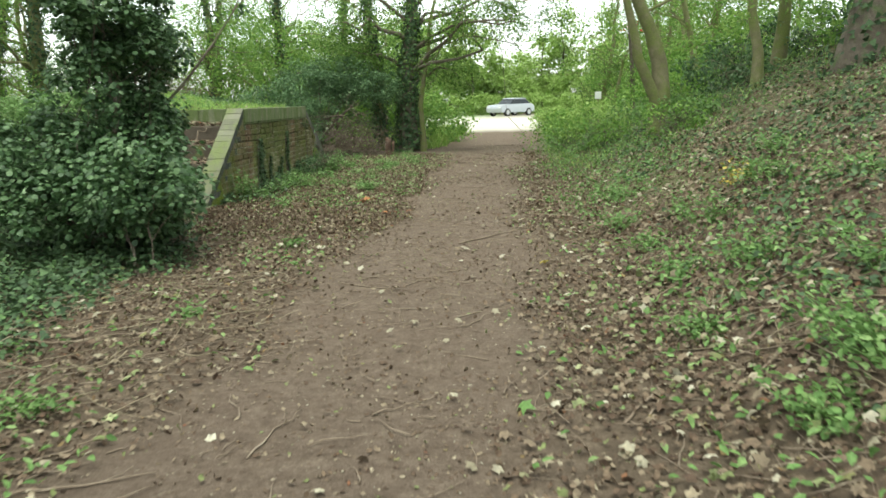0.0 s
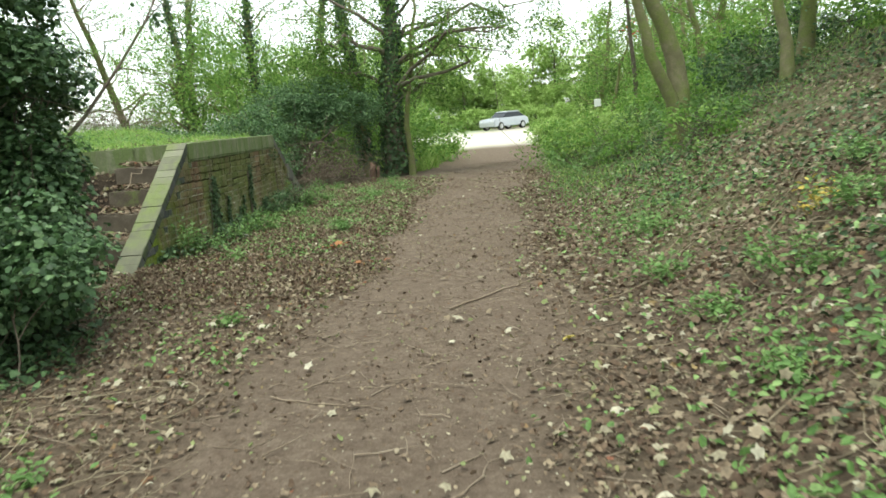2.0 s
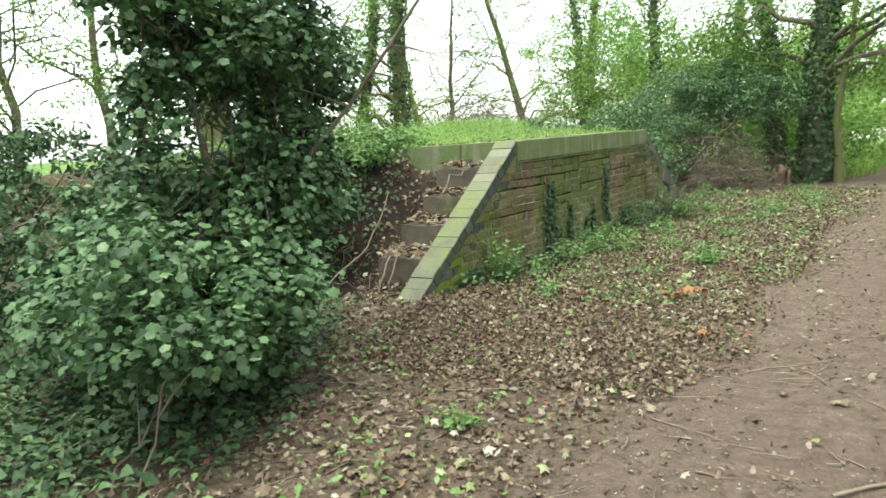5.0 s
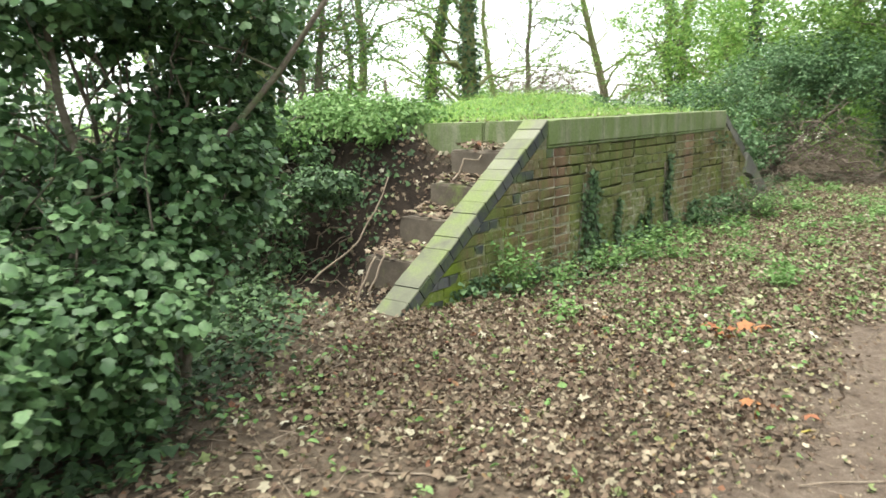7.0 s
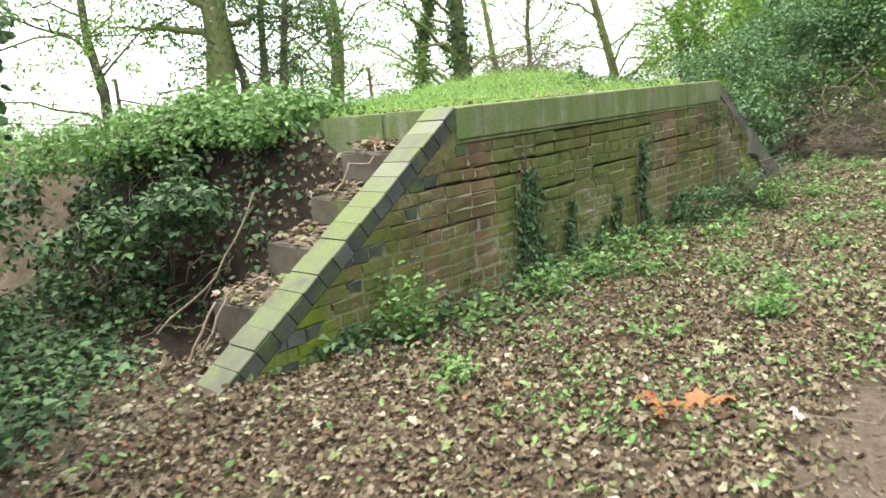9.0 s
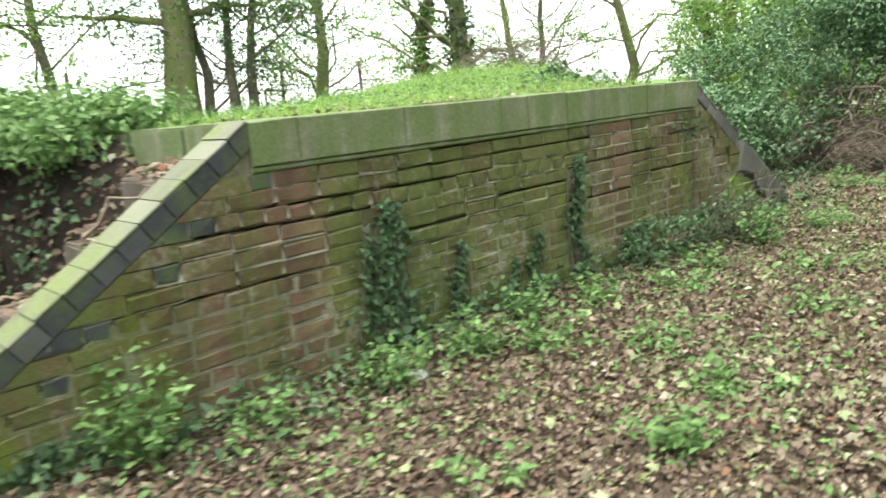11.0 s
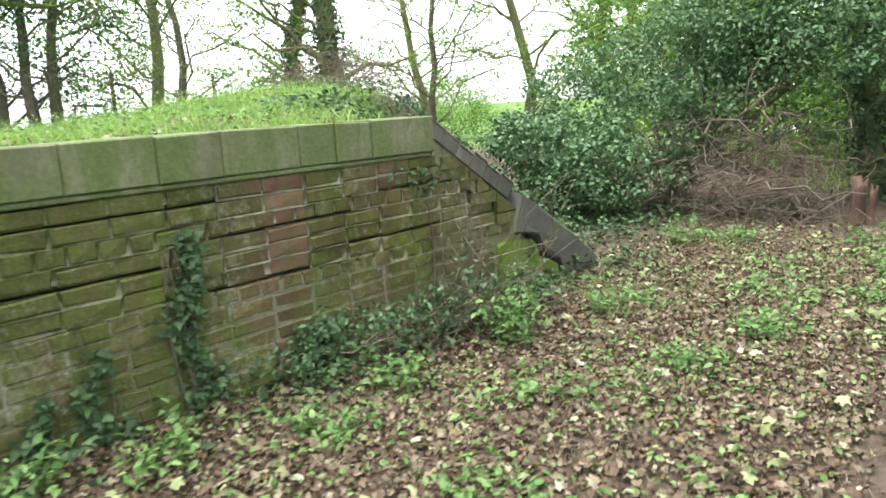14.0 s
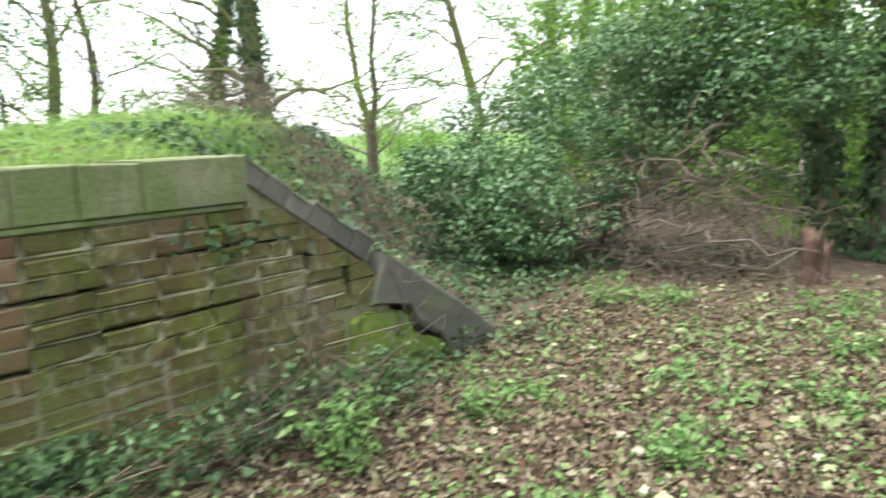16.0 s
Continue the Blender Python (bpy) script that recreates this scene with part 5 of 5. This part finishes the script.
def profile(points, half, taper, name, material, parent):
    """A body from a side profile (along, up), narrowed towards the top."""
    bm = bmesh.new()
    zmax = max(p[1] for p in points)
    rows = []
    for sgn in (-1, 1):
        rows.append([bm.verts.new((sgn * half * (1 - taper * (q / zmax) ** 3), p, q)) for p, q in points])
    bm.faces.new(rows[0])
    bm.faces.new(rows[1][::-1])
    for i in range(len(points)):
        j = (i + 1) % len(points)
        bm.faces.new((rows[0][j], rows[0][i], rows[1][i], rows[1][j]))
    bmesh.ops.recalc_face_normals(bm, faces=bm.faces)
    bmesh.ops.bevel(bm, geom=bm.edges[:], offset=0.05, segments=2, affect="EDGES")
    return part(name, bm, material, parent)


profile([(-2.0, 0.3), (-2.05, 0.65), (-1.95, 0.85), (-0.95, 0.95), (1.75, 0.98), (2.0, 0.8), (2.0, 0.3)], 0.86, 0.06, "body", M_PAINT, car)
profile([(-1.0, 0.9), (-0.25, 1.36), (1.0, 1.4), (1.75, 0.95)], 0.76, 0.12, "window_glass", M_GLASS, car)
profile([(-0.4, 1.34), (-0.2, 1.42), (1.0, 1.45), (1.25, 1.34)], 0.7, 0.02, "roof", M_PAINT, car)
for sx in (-1, 1):
    for py in (-1.3, 1.25):
        for nm, r, w, m in (("tyre", 0.31, 0.2, M_TYRE), ("rim", 0.2, 0.22, M_RIM)):
            bm = bmesh.new()
            bmesh.ops.create_cone(bm, cap_ends=True, segments=20, radius1=r, radius2=r, depth=w, matrix=pose(sx * 0.78, py, 0.31, 0, 90, 0))
            if nm == "tyre":
                wheel = part("wheel", bm, m, car)
            else:
                part("rim", bm, m, wheel)
    bm = bmesh.new()
    bmesh.ops.create_cube(bm, size=1, matrix=Matrix.Translation((sx * 0.6, -2.0, 0.72)) @ Matrix.Diagonal((0.32, 0.12, 0.14, 1)))
    bmesh.ops.bevel(bm, geom=bm.edges[:], offset=0.03, segments=2, affect="EDGES")
    part("headlight", bm, M_LAMP, car)

# ---- steps up to the platform ----
stairs = thing("flight_of_steps", "worn concrete steps half buried in leaves and earth", "steps")
stairs.matrix_world = wall_matrix()
for i, (s0, z) in enumerate(((0.42, 0.335), (0.83, 0.57), (1.16, 0.79), (1.46, 1.03))):
    bm = bmesh.new()
    bmesh.ops.create_cube(bm, size=1, matrix=Matrix.Translation((-0.46 - 0.03 * (i % 2), s0 + 0.25, z - 0.17)) @ Matrix.Diagonal((0.52, 0.5, 0.34, 1)))
    bmesh.ops.bevel(bm, geom=bm.edges[:], offset=0.012, segments=2, affect="EDGES")
    bmesh.ops.subdivide_edges(bm, edges=bm.edges[:], cuts=2, use_grid_fill=True)
    for vv in bm.verts:
        vv.co += Vector(rng.normal(0, 0.003, 3))
    part("step", bm, M_STEP, stairs)
P, N = [], []
for s0, z in ((0.42, 0.335), (0.83, 0.57), (1.16, 0.79), (1.46, 1.03)):
    for j in range(150):
        d, q = rng.uniform(-0.72, -0.22), rng.uniform(0.02, 0.36)
        x, y = wall_xy(s0 + q, d)
        P.append((x, y, z + rng.uniform(0.004, 0.02) + 0.1 * max(0, -d - 0.5) + 0.12 * q))
        N.append((rng.normal(0, 0.35), rng.normal(0, 0.35), 1))
leaf_mesh("leaves_on_steps", LOBED, P, N, rng.uniform(0.03, 0.07, len(P)), M_LITTER, None, label="brown leaves gathered on the steps", category="leaf litter", kind="stuff")
root = thing("bare_root", "pale bare creeper stem hanging over the steps", "root", (*wall_xy(0.3, -0.5), 0.15))
rl = np.array(wall_xy(0.3, -0.5) + (0.15,))
for line in (((0.15, -0.42, 0.12), (0.3, -0.42, 0.36), (0.45, -0.5, 0.42)), ((0.12, -0.5, 0.1), (0.32, -0.5, 0.38), (0.36, -0.62, 0.3)), ((1.2, -0.5, 0.82), (1.32, -0.52, 0.98), (1.42, -0.42, 0.95), (1.5, -0.45, 1.08)), ((0.3, -1.2, 0.1), (0.6, -0.95, 0.4), (0.9, -0.9, 0.85))):
    pts = np.array([[*wall_xy(s, d), z] for s, d, z in line])
    kk = np.linspace(0, 1, len(pts))
    fine = np.linspace(0, 1, 9)
    pts = np.stack([np.interp(fine, kk, pts[:, a]) for a in range(3)], -1) + rng.normal(0, 0.008, (9, 3)) - rl
    v, f = tube(pts, np.linspace(0.009, 0.005, 9), 6)
    shown("stem", mesh_of("stem", v, f), M_TWIG, root, True)

for i in range(16):
    sa, da = rng.uniform(0.3, 1.4), rng.uniform(-2.4, -0.95)
    x, y = wall_xy(sa, da)
    x2, y2 = wall_xy(sa - rng.uniform(0.15, 0.5), da + rng.uniform(-0.25, 0.25))
    a, b = on_ground(x, y, 0.03), on_ground(x2, y2, 0.02)
    v, f = tube(bent((0, 0, 0), b - a, 7, 0.1, 0.05), np.linspace(rng.uniform(0.004, 0.009), 0.002, 7), 5)
    ob = shown("hanging_root", mesh_of("hanging_root", v, f), M_TWIG, None, True, "thin bare root hanging out of the dug earth bank", "root", group="roots in the earth bank")
    ob.location = a
ground_leaves("bank_side_litter", LOBED, 1500, (-5.4, -3.4, 8.6, 10.5), lambda x, y: step_(-0.7, -1.0, wall_sd(x, y)[1]) * np.clip(0.35 + 0.65 * wob(x, y, 2.9, 0.1), 0.05, 1), (0.025, 0.06), M_LITTER, "dead leaves caught on the dark earth bank", (0.01, 0.05), 0.5)

# ---- ivy on the wall ----
for s0, s1, zt, n in ((2.2, 2.62, 0.78, 900), (2.8, 2.98, 0.5, 260), (3.24, 3.4, 0.3, 150), (3.45, 3.62, 0.44, 170), (3.86, 4.06, 0.84, 480), (4.2, 5.0, 0.3, 260), (5.0, 6.3, 0.22, 240), (0.35, 1.2, 0.16, 200), (2.28, 2.38, 1.12, 14), (6.2, 6.5, 0.42, 40), (5.2, 5.7, 0.98, 40)):
    iv = thing("wall_ivy", "dark ivy climbing the mossy brick wall", "ivy", (*wall_xy((s0 + s1) / 2, 0.02), 0.03), "ivy on the wall")
    o = np.array(iv.location)
    u = rng.uniform(0, 1, n) ** 1.1
    mid = (s0 + s1) / 2 + 0.04 * np.sin(u * 9)
    half = (s1 - s0) / 2 * (1.15 - 0.75 * u ** 2) * (0.75 + 0.25 * np.sin(u * 17 + s0))
    s = mid + half * np.clip(rng.normal(0, 0.55, n), -1.2, 1.2)
    if zt == 0.98:
        u = rng.uniform(0.85, 1, n)
    z = u * zt
    x, y = wall_xy(s, rng.uniform(0.006, 0.035, n))
    P = np.stack([x, y, z + 0.02], -1) - o
    leaf_mesh("foliage", IVYLEAF, P, np.array([1, 0, 0.5]) + rng.normal(0, 0.4, (n, 3)), rng.uniform(0.024, 0.05, n), M_IVY, iv)
    pieces = []
    for j in range(max(1, n // 90)):
        ss = rng.uniform(s0, s1)
        pts = np.array([[*wall_xy(ss + 0.05 * math.sin(3 * q + j), 0.012), 0.02 + zt * 0.9 * q] for q in np.linspace(0, 1, 7)]) - o
        v, f = tube(pts, np.linspace(0.008, 0.003, 7), 5)
        shown("stem", mesh_of("stem", v, f), M_BARK, iv, True)

M_WORN = surface("worn_dark_capping", [(0.0, (0.05, 0.05, 0.045)), (0.5, (0.11, 0.105, 0.09)), (1.0, (0.2, 0.19, 0.15))], 6, 60, 0.9, 0.9, 0.015, (0.08, 0.1, 0.04), 4, 0.52, 0.68, 0.3)
n = 260
u = rng.uniform(0, 1, n)
x, y = wall_xy(5.75 + 1.15 * u, rng.uniform(-0.4, 0.04, n))
P = np.stack([x, y, TOP - RAMP * (0.25 + 1.15 * u) + rng.uniform(0.005, 0.07, n)], -1)
leaf_mesh("trailing_ivy", IVYLEAF, P, np.array([0.4, 0, 1]) + rng.normal(0, 0.4, (n, 3)), rng.uniform(0.03, 0.055, n), M_IVY, None, label="ivy trailing over the sloping end of the wall", category="ivy", kind="stuff")
# ---- wall: coping, caps, end coping, bricks ----
joints = (S1, 1.98, 2.6, 3.31, 3.54, 3.91, 4.2, 4.61, 4.83, 5.06, S2 + 0.02)
for a, b in zip(joints, joints[1:]):
    bm = prism([(a + 0.0015, COP_B + 0.006), (b - 0.0015, COP_B + 0.006), (b - 0.0015, TOP + rng.normal(0, 0.003)), (a + 0.0015, TOP + rng.normal(0, 0.003))], -TH, 0.014 + rng.normal(0, 0.003), 0.006)
    part("coping_slab", bm, M_COPING, wall)
part("drip_course", prism([(S1, COP_B - 0.02), (S2, COP_B - 0.02), (S2, COP_B + 0.004), (S1, COP_B + 0.004)], -TH + 0.02, 0.006, 0.006), M_COPING, wall)
for a, b, z in ((-0.215, -0.62, 1.25), (-0.625, -1.3, 1.245), (-1.305, -2.0, 1.24)):
    bm = bmesh.new()
    bmesh.ops.create_cube(bm, size=1, matrix=Matrix.Translation(((a + b) / 2, S1 + 0.15, z - 0.16)) @ Matrix.Diagonal((abs(b - a), 0.3, 0.32, 1)))
    bmesh.ops.bevel(bm, geom=bm.edges[:], offset=0.014, segments=2, affect="EDGES")
    part("end_coping_slab", bm, M_COPING, wall)


def caps(s_foot, s_top, sign, top_mat, side_mat, n, end=9.0):
    """Brick caps laid on the slope: each a block with a blue brick under it on the face."""
    ang = math.atan(RAMP)
    L = abs(s_top - s_foot) / math.cos(ang)
    w = L / n
    for i in range(n):
        q0, q1 = i * w + 0.002, (i + 1) * w - 0.002

        def at(q, h):
            return s_foot + sign * (q * math.cos(ang) - h * math.sin(ang)), TOP - RAMP * abs(s_top - s_foot) + q * math.sin(ang) + h * math.cos(ang)

        jog = rng.normal(0, 0.003 if sign > 0 else 0.009)
        if at(q0, 0)[0] > end:
            continue
        poly = [at(q0, -0.012 + jog), at(q1, -0.012 + jog), at(q1, jog), at(q0, jog)]
        poly = clip(poly, lambda p: sign * (s_top - p[0]))
        part("cap_brick", prism(poly if sign > 0 else poly[::-1], -0.215, 0.004 + rng.normal(0, 0.002), 0.004), top_mat, wall)
        poly = clip([at(q0, -CAP_T), at(q1, -CAP_T), at(q1, -0.014 + jog), at(q0, -0.014 + jog)], lambda p: sign * (s_top - p[0]))
        part("edge_brick", prism(poly if sign > 0 else poly[::-1], -0.205, 0.002 + rng.normal(0, 0.002), 0.003), side_mat, wall)


for pts in ([(0.05, 0), (S1, 0)], [(S2 + 0.02, 1), (5.95, 1)]):
    line = [(p, (RAMP * (p - S1) if not k else RAMP * (S2 + 0.02 - p)) + TOP - drop) for p, k in pts]
    poly = [(line[0][0], line[0][1] - 0.13), (line[1][0], line[1][1] - 0.13), (line[1][0], line[1][1] + 0.012), (line[0][0], line[0][1] + 0.012)]
    part("bedding", prism(poly, -0.195, -0.012), M_MORTAR, wall)
caps(0.0, S1, 1, M_CAP, M_BLUE, 17)
caps(S3, S2 + 0.02, -1, M_WORN, M_WORN, 14, 6.32)
# broken foot of the far ramp: a slipped toe of cement and a rendered patch, parted by a stepped crack
def ragged(poly, x0, x1, bev):
    bm = prism(poly, x0, x1, bev)
    bmesh.ops.subdivide_edges(bm, edges=[e for e in bm.edges if e.calc_length() > 0.12], cuts=2, use_grid_fill=True)
    for vv in bm.verts:
        vv.co += Vector(rng.normal(0, 0.005, 3))
    return bm


part("slipped_toe", ragged([(6.17, 0.485), (6.445, 0.43), (6.505, 0.31), (6.705, 0.22), (6.755, 0.06), (7.19, 0.06), (7.17, 0.15), (6.72, 0.46), (6.27, 0.735)], -0.25, 0.03, 0.01), M_WORN, wall, "slipped block of grey-green cement")
part("rendered_patch", ragged([(6.0, -0.1), (6.73, -0.1), (6.68, 0.19), (6.48, 0.28), (6.42, 0.4), (6.15, 0.45), (6.03, 0.43)], -0.15, 0.012, 0.008), M_RENDER, wall, "smooth green mossy cement patch")

COURSE, LEN, GAP = 0.078, 0.232, 0.008
brick_meshes = {}


def brick_mesh(w, kind, material):
    key = (round(w, 3), kind, material.name)
    if key not in brick_meshes:
        r2 = np.random.default_rng(kind)
        h = (COURSE - GAP) / 2
        c = [(-w / 2 + r2.normal(0, 0.004), -h), (w / 2 + r2.normal(0, 0.004), -h), (w / 2 + r2.normal(0, 0.004), h), (-w / 2 + r2.normal(0, 0.004), h)]
        bm = prism(c, -0.09, 0, 0.008)
        for vv in bm.verts:
            if vv.co.x > -0.05:
                vv.co += Vector(r2.normal(0, 0.0032, 3))
        me = bpy.data.meshes.new("brick")
        bm.to_mesh(me)
        bm.free()
        me.materials.append(material)
        brick_meshes[key] = me
    return brick_meshes[key]


def ramp_under(p):
    return RAMP * p[0] + TOP - RAMP * S1 - drop - p[1] - 0.004


def ramp_over(p):
    return RAMP * (S3 - p[0]) + TOP - RAMP * (S3 - S2) - drop - p[1] - 0.004


def eroded(s, row):
    return math.sin(s * 2.3 + row * 2.1) + 0.6 * math.sin(s * 5.1 + row * 4.7) > 0.25


def beyond_crack(s, z):
    return s > 5.77 + (0.86 - z) * 1.15


row = 0
z = COP_B - 0.02 - COURSE
beds = []
while z > -0.12:
    header = row % 4 == 2
    w0 = LEN / 2 if header else LEN
    s = 0.1 - (row % 2) * LEN / 2 - (0.06 if header else 0)
    quoin = row % 2 == 0
    while s < S3:
        w = w0
        a, b = s + GAP / 2, s + w - GAP / 2
        zz = z + GAP / 2 + 0.007 * math.sin(s * 1.4 + 0.8) + 0.004 * math.sin(s * 3.7 + row)
        rect = [(a, zz), (b, zz), (b, zz + COURSE - GAP), (a, zz + COURSE - GAP)]
        full = min(ramp_under(p) for p in rect) > 0 and min(ramp_over(p) for p in rect) > 0
        face = M_BRICK
        if full and quoin and s < S1 + 0.1:
            # a dark header of the ramp's edging in every other course
            w, face, quoin = LEN / 2, M_BLUE, False
            b = s + w - GAP / 2
            rect = [(a, zz), (b, zz), (b, zz + COURSE - GAP), (a, zz + COURSE - GAP)]
        proud = rng.normal(0, 0.003)
        if row < 6 and eroded(s, row):
            proud -= rng.uniform(0.0, 0.007)
        proud = max(proud, 0.0005) if row >= 6 or s < 0.4 + (z + 0.6) * 1.2 or beyond_crack(s + 0.3, z) else proud
        mid_s, mid_z = (a + b) / 2, zz + COURSE / 2
        slipped = beyond_crack(mid_s, mid_z)
        if slipped:
            a, b, rect = a + 0.03, b + 0.03, [(p + 0.03, q - 0.02) for p, q in rect]
            zz -= 0.02
            proud += 0.008
            full = full and min(ramp_over(p) for p in rect) > 0
        if (mid_s > 6.03 and mid_z < 0.47) or mid_s > 6.2:
            s = s + w
            continue
        if row < 7 and (full or mid_s < 3) and not (beyond_crack(mid_s + 0.09, mid_z) and not beyond_crack(mid_s - 0.12, mid_z)):
            lo = 0.012 if eroded(mid_s, row) else -GAP
            poly = clip(clip([(a - GAP, zz + lo), (b + GAP, zz + lo), (b + GAP, zz + COURSE - GAP), (a - GAP, zz + COURSE - GAP)], ramp_under), ramp_over)
            if len(poly) > 2:
                beds.append((poly, proud))
        if full:
            ob = new("brick", brick_mesh(b - a, int(rng.integers(5)), face))
            ob.parent = wall
            sag = rng.normal(0, 0.0015) + (0.004 if row < 6 and eroded(mid_s, row) else 0)
            ob.matrix_basis = pose(proud, (a + b) / 2, zz + (COURSE - GAP) / 2 + sag, rng.normal(0, 0.6), 0, rng.normal(0, 0.7))
        else:
            poly = clip(clip(rect, ramp_under), ramp_over)
            if len(poly) > 2 and max(p[0] for p in poly) - min(p[0] for p in poly) > 0.025:
                part("brick", prism(poly, -0.09, proud), M_BLUE if s < 3 and quoin and b - a < 0.13 else M_BRICK, wall)
        s = s + w
    z -= COURSE
    row += 1
# lime beds left between the upper courses; where they have washed out the joints stand open
pieces = []
for poly, proud in beds:
    k = len(poly)
    out = proud - rng.uniform(0.003, 0.008)
    v = np.array([(out, p, q) for p, q in poly] + [(-0.07, p, q) for p, q in poly])
    side = np.array([(i, (i + 1) % k, k + (i + 1) % k, k + i) for i in range(k)])
    pieces.append((v, [np.arange(k)[None], side]))
v, f = joined(pieces)
shown("mortar_beds", mesh_of("mortar_beds", v, f), M_MORTAR, wall, label="washed-out lime mortar", kind="stuff")
